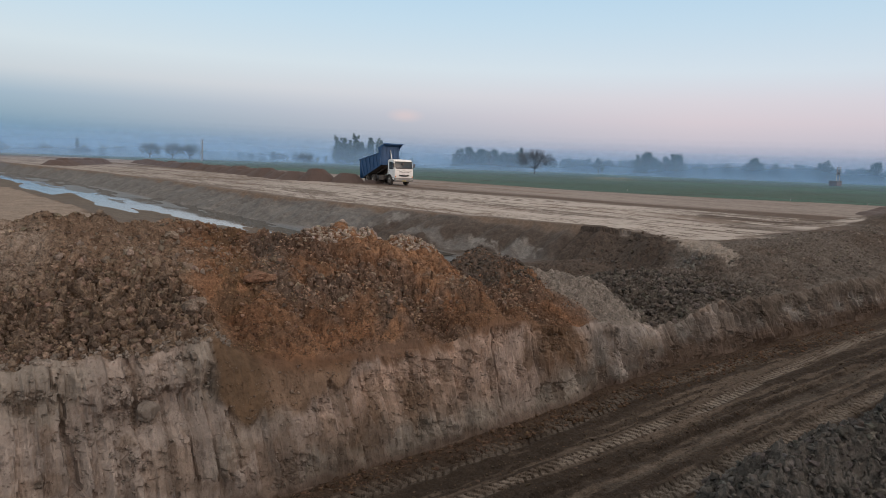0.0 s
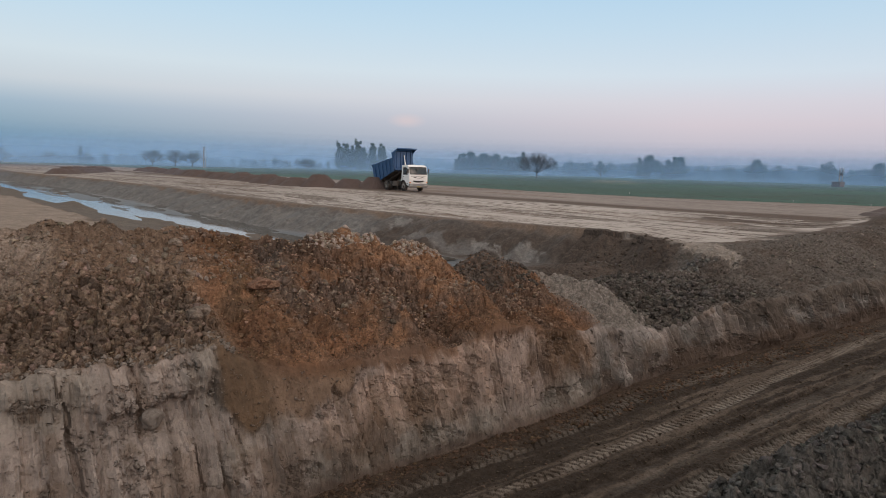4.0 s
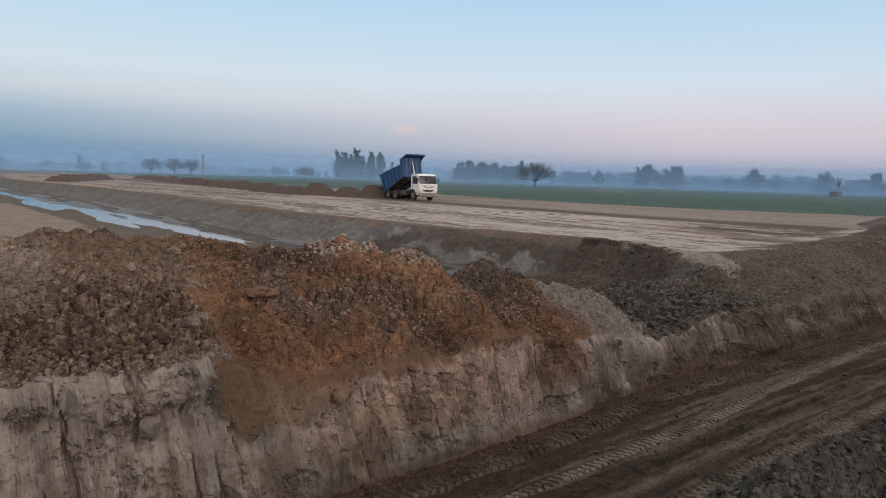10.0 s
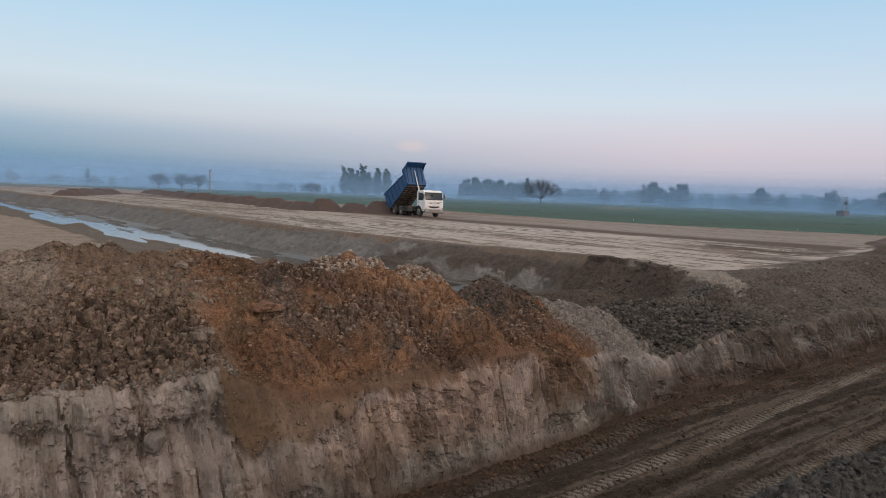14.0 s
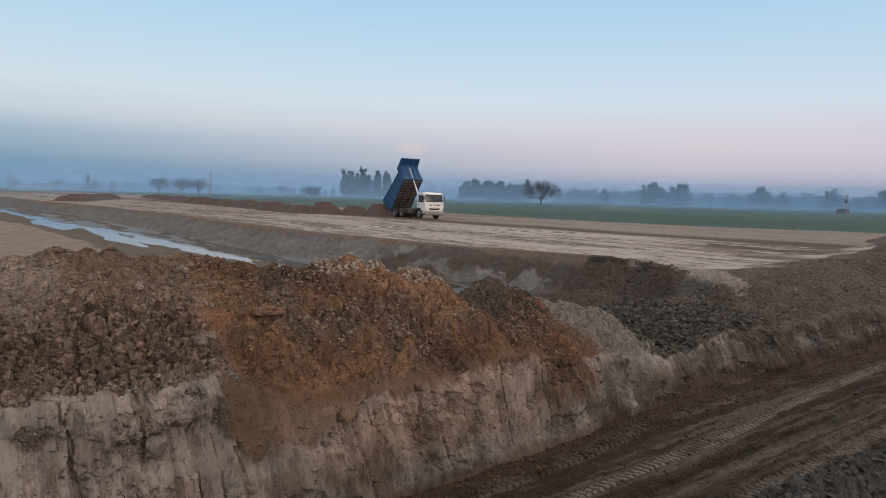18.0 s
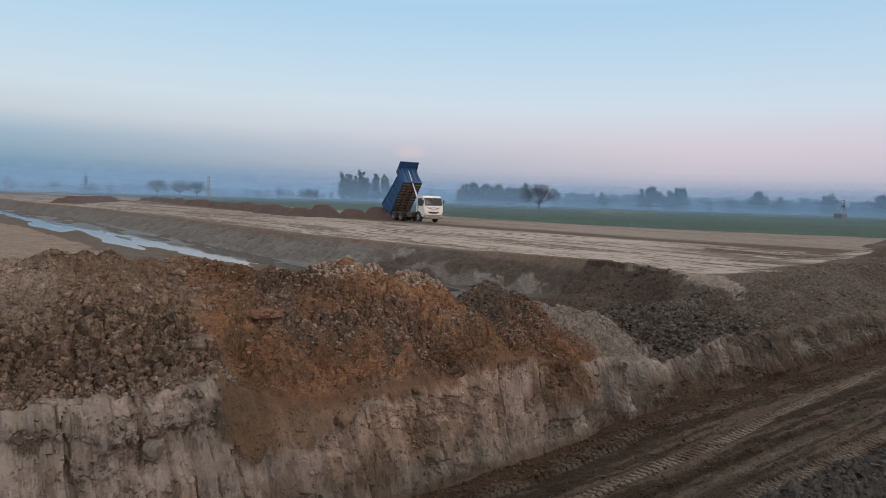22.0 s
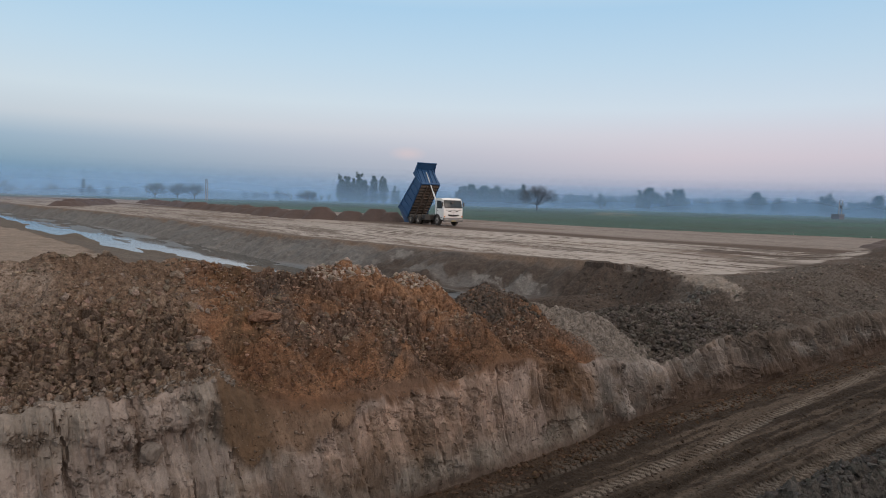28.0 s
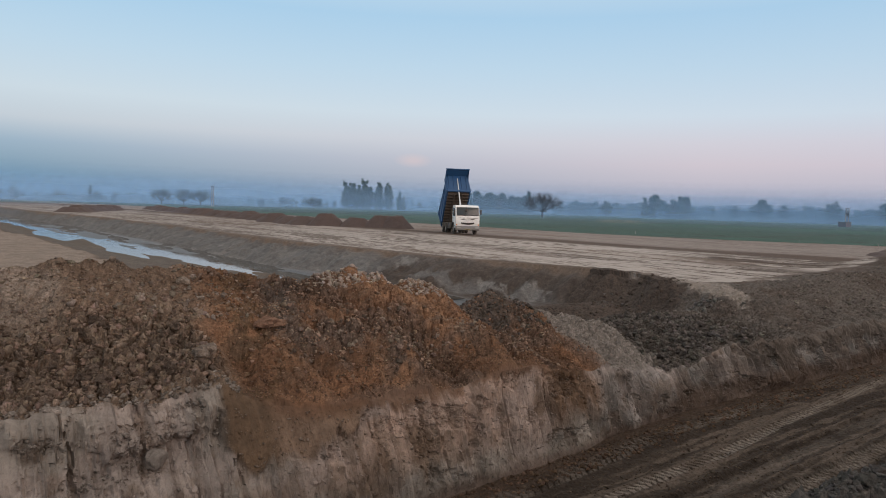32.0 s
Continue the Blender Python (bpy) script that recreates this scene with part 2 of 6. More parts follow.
def cut_clay(name):
    """A face cut by the digger's bucket: smooth clay with upright scrapes, chips and cracks."""
    m, n, l, b = principled(name, (0.3, 0.25, 0.2), 0.9)
    at = n.new("ShaderNodeAttribute")
    at.attribute_name = "soil"
    up = noise_tex(n, l, 1.0, 1.5, 0.5, stretch=(11.0, 11.0, 1.0))
    grain = noise_tex(n, l, 46.0, 4, 0.7)
    chip = noise_tex(n, l, 4.5, 5, 0.62, stretch=(1.4, 1.4, 0.6))
    flake = noise_tex(n, l, 13.0, 4, 0.6, stretch=(1.2, 1.2, 0.6))
    edge1 = map_range(n, l, chip.outputs[0], 0.39, 0.44)
    edge2 = map_range(n, l, flake.outputs[0], 0.42, 0.52)
    edge3 = map_range(n, l, chip.outputs[0], 0.56, 0.60)
    out = at.outputs["Color"]
    for v in (map_range(n, l, up.outputs[0], 0.36, 0.64, 0.94, 1.06), map_range(n, l, grain.outputs[0], 0.28, 0.72, 0.90, 1.10),
              map_range(n, l, edge1, 0.0, 1.0, 0.86, 1.04), map_range(n, l, edge2, 0.0, 1.0, 0.94, 1.03), map_range(n, l, edge3, 0.0, 1.0, 0.98, 1.06)):
        vm = n.new("ShaderNodeVectorMath")
        vm.operation = "SCALE"
        l.new(out, vm.inputs[0])
        l.new(v, vm.inputs["Scale"])
        out = vm.outputs[0]
    l.new(out, b.inputs["Base Color"])
    b.inputs["Specular IOR Level"].default_value = 0.2
    bump(n, l, b, [(chip.outputs[0], 0.07), (flake.outputs[0], 0.022), (grain.outputs[0], 0.004)], strength=1.0)
    return m


CLAY = cut_clay("cut_clay_face")

# ---- plan of the earthworks: s runs along the trench, w across it away from the viewer ----
PLAN = pose(0.43, 11.08, 0, 0, 0, 38.14)


def plan(s, w, z=0.0, turn=0.0):
    return PLAN @ pose(s, w, z, 0, 0, turn)


def hash2(ix, iy, seed):
    h = (ix.astype(np.int64) * 374761393 + iy.astype(np.int64) * 668265263 + seed * 974634777) & 0xFFFFFFFF
    h = ((h ^ (h >> 13)) * 1274126177) & 0xFFFFFFFF
    return ((h ^ (h >> 16)) & 0xFFFF) / 65535.0


def vnoise(x, y, seed=0):
    ix, iy = np.floor(x), np.floor(y)
    fx, fy = x - ix, y - iy
    fx, fy = fx * fx * fx * (fx * (fx * 6 - 15) + 10), fy * fy * fy * (fy * (fy * 6 - 15) + 10)
    a, b = hash2(ix, iy, seed), hash2(ix + 1, iy, seed)
    c, d = hash2(ix, iy + 1, seed), hash2(ix + 1, iy + 1, seed)
    return (a + (b - a) * fx) * (1 - fy) + (c + (d - c) * fx) * fy


def fbm(x, y, octaves=5, seed=0, gain=0.5):
    """Noise about zero, within about one."""
    t, amp, tot = 0.0, 1.0, 0.0
    for o in range(octaves):
        t = t + amp * (vnoise(x * 2 ** o + 13.7 * o, y * 2 ** o - 7.3 * o, seed + o) - 0.5) * 2
        tot += amp
        amp *= gain
    return t / tot * 1.4


def cracked(x, y, seed=0):
    """Broken ground in cells: how far from the nearest crack, and a number for each cell."""
    ix, iy = np.floor(x), np.floor(y)
    f1, f2, cell = np.full(np.shape(x), 9.0), np.full(np.shape(x), 9.0), np.zeros(np.shape(x))
    for i in (-1, 0, 1):
        for j in (-1, 0, 1):
            h = hash2(ix + i, iy + j, seed)
            d = np.hypot(ix + i + h - x, iy + j + hash2(ix + i, iy + j, seed + 1) - y)
            near_ = d < f1
            f2 = np.where(near_, f1, np.minimum(f2, d))
            cell = np.where(near_, hash2(ix + i, iy + j, seed + 2), cell)
            f1 = np.where(near_, d, f1)
    return f2 - f1, cell


def step(a, b, x):
    t = np.clip((x - a) / (b - a), 0, 1)
    return t * t * (3 - 2 * t)


def curve(x, xs, ys):
    """A smooth line through a few heights."""
    xs, ys = np.asarray(xs, float), np.asarray(ys, float)
    i = np.clip(np.searchsorted(xs, x) - 1, 0, len(xs) - 2)
    t = np.clip((x - xs[i]) / (xs[i + 1] - xs[i]), 0, 1)
    t = t * t * (3 - 2 * t) * 0.5 + t * 0.5
    return ys[i] + (ys[i + 1] - ys[i]) * t


WATER = -1.3


def edge_s(w):
    """The canal-side shoulder of the graded embankment."""
    return curve(w, [0, 5, 9, 13, 20, 34, 60, 90, 105, 130, 300], [14.9, 14.6, 14.7, 15.0, 13.9, 12.0, 12.0, 10.6, 9.0, 6.3, -4.0])


def tan_edge(w):
    """The trodden edge of the flat ground on the canal's other side."""
    return curve(w, [8, 29, 39, 52, 80, 130, 300], [-0.6, -0.94, -1.4, -2.4, -3.6, -6.0, -15.0]) + 0.3 * fbm(w * 0.3, w * 0 + 2.2, 3, 22)


def near_shore(w):
    """Where the canal's bed begins under that other side."""
    return curve(w, [8, 20, 26, 32, 37, 41, 53, 61, 80, 130, 300], [8.0, 8.0, 7.7, 7.0, 6.1, 5.1, 3.9, 2.6, 2.9, 1.4, -8.0])


def beyond(s, w):
    """How far past the crop field's edge a spot lies, counted from 67."""
    return s + 67.2 - curve(w, [-20, 10, 19.5, 26, 33.5, 43, 57, 300], [82, 78, 72.6, 67.3, 63.4, 60.8, 59.9, 60.0])


def disturbed(s, w):
    """Brown churned ground on the pale embankment top, where the lorries turn."""
    k = np.exp(-((s - 30.5 - 0.15 * (w - 10)) / 5.0) ** 4 - ((w - 11.5) / 4.6) ** 4) * step(-0.45, 0.0, fbm(s * 0.45, w * 0.30, 4, 88, 0.65))
    return np.maximum(k, 0.8 * step(23.0, 25.0, s + 1.2 * fbm(s * 0.5, w * 0.5, 3, 89)) * (1 - step(26.0, 27.5, s)) * (1 - step(7.5, 9.5, w)))


def base_height(s, w):
    """Embankment, canal with its banks, fields: what the spoil heaps lie on."""
    e = edge_s(w) + 0.5 * fbm(w * 0.35, s * 0 + 3.1, 3, 21) + 0.22 * fbm(w * 1.6, s * 0 + 1.3, 3, 25)
    shore = e - np.clip(3.4 - 0.012 * w, 1.8, 3.4) * (0.42 + 0.58 * step(9, 18, w))
    mid_s = curve(w, [8, 20, 26, 34, 42, 48, 57, 80, 130, 300], [9.5, 8.9, 8.2, 6.7, 6.2, 5.5, 5.7, 4.3, 1.4, -8.0])
    bed = WATER - 0.12 + 0.10 * step(-0.25, 0.35, s - mid_s + 1.5 * fbm(s * 0.5, w * 0.17, 4, 6)) + 0.11 * fbm(s * 0.8, w * 0.16, 4, 5) + 0.50 * np.exp(-((s - 2.6) / 0.75) ** 2 - ((w - 52) / 3.0) ** 2)
    plug = -0.68 - 0.42 * step(3.5, 6.5, w)
    bed = np.where(w < 13, bed + (plug - bed) * (1 - step(8.5, 12.5, w)), bed)
    k = np.clip((s - shore) / (e - shore), 0, 1)
    k = k ** 0.85
    z = bed + (0.0 - bed) * k
    near = -0.2 + 0.06 * fbm(s * 0.3, w * 0.3, 3, 8)
    ns = near_shore(w)
    te = tan_edge(w)
    nb = np.clip((s - te) / (ns - te), 0, 1) ** 0.55
    zn = near + (bed - near) * nb
    z = np.where(s < ns + 0.1, zn, z)
    z = z + np.where(s > e, 0.05 * fbm(s * 0.6, w * 0.08, 4, 31) + 0.05 * np.exp(-((s - e - 0.4) / 0.5) ** 2) + 0.16 * np.exp(-((s - e - 0.35) / 0.6) ** 2 - ((w - 9.0) / 3.0) ** 2), 0)
    slope = step(-0.2, 0.5, s - shore) * (1 - step(-0.4, 0.15, s - e)) * (1 - step(90, 140, w))
    z = z + slope * (0.10 * fbm(s * 0.8, w * 0.7, 3, 23) + 0.14 * fbm(s * 0.5 + 3, w * 1.3, 4, 24, 0.65) - 0.05)
    lump_, cell_ = cracked(s / 0.42 + 0.4 * fbm(s * 1.5, w * 1.5, 2, 26), w / 0.55 + 0.4 * fbm(s * 1.5, w * 1.5, 2, 27), 440)
    z = z + slope * (1 - step(40, 60, w)) * (0.10 * (step(0, 0.4, lump_) - 0.6) + 0.10 * (cell_ - 0.5)) * step(-0.3, 0.3, fbm(s * 0.6, w * 0.4, 3, 28) + 0.1)
    fld = step(65.0, 67.5, beyond(s, w))
    z = z * (1 - fld) + (-0.5) * fld
    lf = step(-30, -60, s)
    z = z * (1 - lf) - 0.4 * lf
    return z


def crest(s):
    return curve(s, [-16, -9, -6.3, -5.2, -3.9, -3.2, -2.2, -1.0, 0.1, 0.9, 1.5, 2.0, 2.9, 3.8, 5.2, 6.2, 7.2, 9, 36],
                 [1.2, 1.45, 1.48, 1.44, 1.27, 1.36, 1.24, 1.27, 1.05, 0.92, 0.50, 0.44, 0.60, 0.22, -0.05, -0.33, -0.72, -0.75, -0.7])


def wall_top(s):
    z = curve(s, [-16, -6, -4, -3, -0.7, 1.2, 2.8, 4.6, 6.8, 9.4, 12.5, 16, 36], [-0.1, -0.08, -0.13, -0.45, -0.54, -0.32, -0.62, -0.80, -1.12, -0.85, -0.9, -0.8, -0.8])
    return z + (0.15 - 0.08 * step(-4.0, -3.2, s) * (1 - step(3.0, 4.5, s))) * fbm(s * 1.7, s * 0 + 0.7, 4, 3, 0.5)


def wall_run(s):
    """How far the cut face leans back."""
    return curve(s, [-16, -6, -4, -2.5, 0.5, 3, 8, 36], [1.1, 1.1, 0.95, 0.75, 0.5, 0.42, 0.5, 0.5])


def toe_w(s):
    return curve(s, [-16, -3, 0, 2.5, 4, 7, 10, 18, 36], [-0.6, -0.5, -0.4, -0.25, 0.0, 0.15, 0.0, -0.25, -0.3])


def track_w(s, which):
    """Centre lines of the wheel tracks on the trench floor."""
    return (curve(s, [-12, 0, 4.5, 8.5, 15, 36], [-2.35, -2.0, -1.85, -1.58, -1.28, -0.9]), curve(s, [-12, 0, 4, 10, 36], [-1.4, -1.05, -0.72, -0.62, -0.4]),
            curve(s, [-12, 7, 36], [-3.4, -3.48, -3.2]), curve(s, [-12, 1, 7, 36], [-2.8, -2.72, -2.66, -2.3]))[which]


def floor_z(s, w):
    """Trench floor with ruts, lug prints and the near bank with its heap."""
    in_track = np.exp(-((w - track_w(s, 0)) / 0.22) ** 4)
    z = -2.0 + 0.05 * fbm(s * 0.25, w * 1.3, 4, 41) + 0.042 * fbm(s * 2.2, w * 4.5, 5, 42, 0.7) * (1 - 0.85 * in_track)
    for i, half, deep in ((0, 0.135, 0.05), (1, 0.16, 0.03), (2, 0.175, 0.05), (3, 0.25, 0.04)):
        d = w - track_w(s, i)
        inside = 1 - step(half * 0.85, half * 1.15, np.abs(d))
        z = z - deep * inside + 0.045 * np.exp(-((np.abs(d) - half * 1.35) / 0.09) ** 2)
        if i < 3:
            ph = (s + 0.8 * np.abs(d)) / 0.155
            lug = np.abs((ph - np.floor(ph)) * 2 - 1)
            z = z + inside * (0.06 if i == 0 else 0.035) * step(0.16, 0.28, lug)
    top = 0.25 + 0.12 * fbm(s * 0.7, w * 0.7, 4, 44)
    heap = curve(s, [-30, -4.3, -3.6, -3.0, -2.2, -1.4, 2, 20, 60], [0.0, 0.15, 0.50, 0.54, 0.51, 0.45, 0.43, 0.36, 0.3]) * np.exp(-((w + 6.75) / 0.45) ** 2)
    c1_, k1_ = cracked(s / 0.17 + 0.3 * fbm(s * 4, w * 4, 2, 47), w / 0.14 + 0.3 * fbm(s * 4, w * 4, 2, 48), 420)
    c2_, k2_ = cracked(s / 0.085, w / 0.07, 430)
    rough = 0.06 * fbm(s * 1.6, w * 1.6, 3, 45) - 0.10 * np.abs(fbm(s * 2.3, w * 2.3, 3, 46, 0.5)) + 0.05 * (step(0, 0.6, c1_) - 0.5) + 0.03 * (k1_ - 0.5) + 0.03 * (step(0, 0.6, c2_) - 0.5) + 0.02 * (k2_ - 0.5) + 0.05 * fbm(s * 12, w * 12, 4, 49, 0.8)
    bank = top + heap + rough - 0.35 * step(-7.6, -6.6, w) * (1 - step(-4.5, -4.0, s))
    k = step(-5.5, -6.4, w)
    return z * (1 - k) + bank * k


def clod_relief(s, w):
    """Where the spoil is broken up, and how far its clods stand out between the cracks."""
    wob_s, wob_w = s + 0.05 * fbm(s * 5, w * 5, 2, 58), w + 0.05 * fbm(s * 5, w * 5, 2, 59)
    rub = (1 - step(-4.2, -3.7, s + 0.2 * fbm(s * 2, w * 2, 3, 91))) * (1 - 0.82 * step(1.45, 1.95, w)) + 0.9 * step(6.0, 7.0, s - 0.25 * (w - 2)) * (1 - step(11.0, 14.0, s)) * (1 - step(4.6, 5.4, w))
    rub = rub + step(-3.9, -3.5, s) * (1 - step(5.5, 6.5, s)) * 0.26 + step(11.5, 14.0, s) * 0.25 * (1 - step(4.4, 5.0, w))
    rub = rub + 0.32 * step(-3.9, -3.5, s) * (1 - step(2.6, 3.4, s)) * step(0.0, 0.3, fbm(s * 0.9 + w * 0.5, w * 1.3, 3, 95))
    big_, bc = cracked(wob_s / 0.21, wob_w / 0.17, 400)
    fine_, fc = cracked(wob_s / 0.095, wob_w / 0.077, 410)
    broken_ = 0.19 * (step(0.0, 0.30, big_) - 0.6) + 0.12 * (bc - 0.5) + 0.09 * (step(0.0, 0.35, fine_) - 0.6) + 0.06 * (fc - 0.5)
    return rub, broken_


def heap_z(s, w):
    """Top of the cut and the spoil thrown up between trench and canal."""
    wt, zt = toe_w(s) + wall_run(s), wall_top(s)
    wc = 2.75 + 0.35 * fbm(s * 0.55, s * 0 + 1.7, 3, 51)
    zc = crest(s) + 0.07 * fbm(s * 2.6, s * 0 + 9.1, 4, 52)
    b = base_height(s, w)
    t = np.clip((w - wt) / (wc - wt), 0, 1)
    front = zt + (zc - zt) * (t ** 0.92)
    # slump ledge under the rubble
    led = (1 - step(-4.4, -3.7, s)) * np.exp(-((t - 0.30) / 0.22) ** 2)
    front = front - 0.22 * led
    back = np.maximum(zc - (w - wc) * 0.62, np.minimum(b, zc))
    h = np.where(w < wc, front, back)
    far = zt + (b - zt) * step(wt, wt + 3.2, w)
    k = step(6.2, 9.5, s)
    h = h * (1 - k) + far * k
    lump = 0.20 * np.exp(-((s - 25) / 8) ** 2 - ((w - 3.2) / 1.5) ** 2) + 0.20 * np.exp(-((s - 13.3) / 1.2) ** 2 - ((w - 7.9) / 0.9) ** 2) + 0.75 * np.exp(-((s - 36) / 5.5) ** 2 - ((w - 5.0) / 2.4) ** 2)
    h = h + lump * step(9, 12, s)
    soft = 0.35 + 0.65 * step(wt, wt + 0.4, w)
    n = 0.13 * fbm(s * 0.9, w * 0.9, 3, 53) + 0.06 * fbm(s * 3.1, w * 3.1, 3, 54, 0.55)
    flow = 0.36 * fbm(s * 1.1 + 0.4 * w, w * 0.36, 3, 56, 0.6) + 0.05 * fbm(s * 4.0 + 0.8 * w, w * 0.8, 3, 57)
    n = n + flow * (1 - step(6, 8, s)) * (1 - 0.75 * step(1.8, 2.5, w))
    bil = np.abs(fbm(s * 3.3, w * 3.3, 3, 55, 0.55)) * 0.10
    calm = (1 - 0.8 * step(14.5, 16.0, s) * step(4.6, 5.6, w)) * (1 - 0.45 * step(11, 13, s)) * (1 - 0.95 * step(8.6, 9.9, w))
    rub, broken_ = clod_relief(s, w)
    return h + soft * ((n - bil + 0.05) * calm * (1 - 0.4 * np.clip(rub, 0, 1)) + 0.62 * rub * broken_)


TINT = np.array((0.475, 0.484, 0.502))


def mix3(a, b, k):
    return a * (1 - k[..., None]) + np.asarray(b) * k[..., None]


BROWN, RUST, RUBBLE = (0.255, 0.138, 0.080), (0.38, 0.198, 0.110), (0.34, 0.248, 0.178)
GREY, DARK, PINK = (0.46, 0.39, 0.325), (0.185, 0.152, 0.127), (0.68, 0.485, 0.375)


def fresh_slip(s, w):
    """Bare orange earth where the heap slipped below its crest."""
    return np.exp(-((s - 0.25 + 0.5 * (w - 1.8) + 0.3 * fbm(s * 1.5, w * 1.5, 3, 58)) / 1.15) ** 4 - ((w - 1.95 + 0.25 * fbm(s * 2, w, 3, 59)) / 0.62) ** 4)


def near_colour(s, w, z, zone):
    """Kind of soil by place: trench floor, cut face, spoil; spoil ridges and hollows also carry painted shading."""
    c = np.zeros(s.shape + (3,))
    n1, n2 = fbm(s * 0.8, w * 0.8 + z * 0.9, 4, 61), fbm(s * 3.0, w * 3.0 + z * 2.0, 4, 62)
    # floor
    f = mix3(c + np.array((0.072, 0.052, 0.038)), (0.108, 0.080, 0.059), step(0.0, 0.6, fbm(s * 0.3, w * 2.4, 4, 63)))
    for i in (0, 1, 2, 3):
        d = np.abs(w - track_w(s, i))
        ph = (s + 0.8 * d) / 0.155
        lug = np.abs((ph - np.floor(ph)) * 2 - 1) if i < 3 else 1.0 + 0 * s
        # pale on the lug prints, weaker in the gaps
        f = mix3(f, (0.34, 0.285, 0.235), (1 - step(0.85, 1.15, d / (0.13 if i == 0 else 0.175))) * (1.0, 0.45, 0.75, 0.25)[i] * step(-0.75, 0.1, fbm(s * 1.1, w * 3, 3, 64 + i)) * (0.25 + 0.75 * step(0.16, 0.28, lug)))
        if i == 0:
            # main track only: darker colour in the gaps between lugs
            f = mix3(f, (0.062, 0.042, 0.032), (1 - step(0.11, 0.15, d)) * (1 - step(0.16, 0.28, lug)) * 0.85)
    f = mix3(f, (0.34, 0.26, 0.20), step(0.05, 0.40, fbm(s * 0.13, w * 5.5, 4, 68) + 0.35 * fbm(s * 1.6, w * 9, 3, 60)) * 0.42 * step(0.5, 1.1, toe_w(s) - w))
    # brown strip along the foot of the wall
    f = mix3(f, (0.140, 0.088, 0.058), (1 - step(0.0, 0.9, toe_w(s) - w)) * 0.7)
    f = mix3(f, (0.135, 0.124, 0.110), step(-5.4, -6.1, w))
    # cut face
    g = mix3(c + np.array(GREY), PINK, step(-3.6, -2.6, s) * (1 - step(3.2, 4.2, s)) * step(-1.75, -1.2, z + 0.3 * n1))
    g = mix3(g, (0.47, 0.415, 0.37), step(3.0, 4.5, s) * 0.85)
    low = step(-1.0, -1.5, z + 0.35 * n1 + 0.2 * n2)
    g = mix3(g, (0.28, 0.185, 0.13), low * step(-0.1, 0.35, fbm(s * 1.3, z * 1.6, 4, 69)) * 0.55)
    g = mix3(g, (0.54, 0.43, 0.365), step(-0.2, 0.4, n1 - 0.25 * step(-4, -2, s) + 0.25) * 0.7)
    g = mix3(g, (0.27, 0.18, 0.12), step(0.3, 0.6, n2 + 0.5 * n1) * 0.45)
    g = mix3(g, (0.165, 0.118, 0.09), step(5.0, 7.0, s) * step(0.0, 0.35, fbm(s * 0.6, z * 2.4, 4, 67) + 0.5 * step(-1.2, -1.6, z)) * 0.45)
    vs = fbm(s * 6.0, z * 0.7, 4, 66)
    g = g * (1 + 0.24 * vs[..., None]) * (1 - 0.15 * step(7, 10, s))[..., None]
    g = mix3(g, BROWN, step(-0.18, -0.04, z - wall_top(s) + 0.10 * n2 + 0.14 * vs) * step(-3.4, -2.6, s) * (1 - step(2.8, 3.4, s)) * 0.85)
    g = mix3(g, (0.19, 0.145, 0.112), step(8.0, 11.0, s) * step(-1.45, -1.15, z + 0.25 * n1 + 0.2 * vs) * 0.8)
    g = mix3(g, (0.25, 0.148, 0.085), np.exp(-((s - 2.65 + 0.3 * n1) / 0.80) ** 4) * step(-1.50, -1.15, z + 0.25 * n2 + 0.3 * vs) * 0.85)
    stain = np.exp(-((s + 1.5 + 0.5 * n1) / 1.0) ** 4 - ((z + 1.25 + 0.25 * n2) / 0.42) ** 4)
    g = mix3(g, (0.25, 0.155, 0.092), stain * step(-0.35, 0.25, fbm(s * 5.0, z * 1.1, 4, 65) + 0.3 * n2) * 0.6)
    u1, u2 = s / 0.27 + 0.35 * fbm(s * 0.9, z * 1.1, 3, 300), s / 0.11 + 0.35 * fbm(s * 0.9, z * 1.1, 3, 320)
    smear = vnoise(np.floor(u1) * 5.7, z / 0.6, 303) - 0.5 + 0.7 * (vnoise(np.floor(u2) * 5.7, z / 0.4, 323) - 0.5)
    g = g * (1 + smear * (0.2 + 0.18 * step(-4.2, -3.0, s) + 0.30 * step(3.2, 4.2, s)))[..., None]
    # darker brown at the bottom of the face
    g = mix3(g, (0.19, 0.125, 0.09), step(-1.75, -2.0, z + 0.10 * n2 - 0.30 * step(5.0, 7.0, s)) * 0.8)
    # slightly lighter towards the bottom, fading out by s = 5
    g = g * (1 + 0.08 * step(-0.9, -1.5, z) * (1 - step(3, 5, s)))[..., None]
    ran = slide(s, z)
    brown = mix3(np.zeros_like(g) + np.array((0.20, 0.122, 0.070)), (0.37, 0.240, 0.160), step(-3.75, -3.3, s + 0.2 * n1) * step(-0.35, -0.70, z + 0.15 * n2))
    brown = mix3(brown, BROWN, step(-0.62, -0.35, z + 0.15 * n1) * step(-3.7, -3.3, s))
    g = mix3(g, brown * (1 + 0.25 * n2 + 0.18 * vs)[..., None], ran * 0.95)
    # spoil
    h = mix3(c + np.array(RUBBLE), BROWN, step(-4.2, -3.6, s + 0.35 * n1 - 0.25 * (w - 1.2)))
    mound = step(-4.4, -3.4, s) * (1 - step(3.0, 5.0, s))
    # same noise as the flow relief in heap_z
    run = fbm(s * 1.1 + 0.4 * w, w * 0.36, 3, 56, 0.6)
    h = mix3(h, RUST, step(0.0, 0.5, n1 + 0.25 + 0.5 * step(1.3, 2.2, w) * step(-2.0, -1.0, s)) * mound * 0.8)
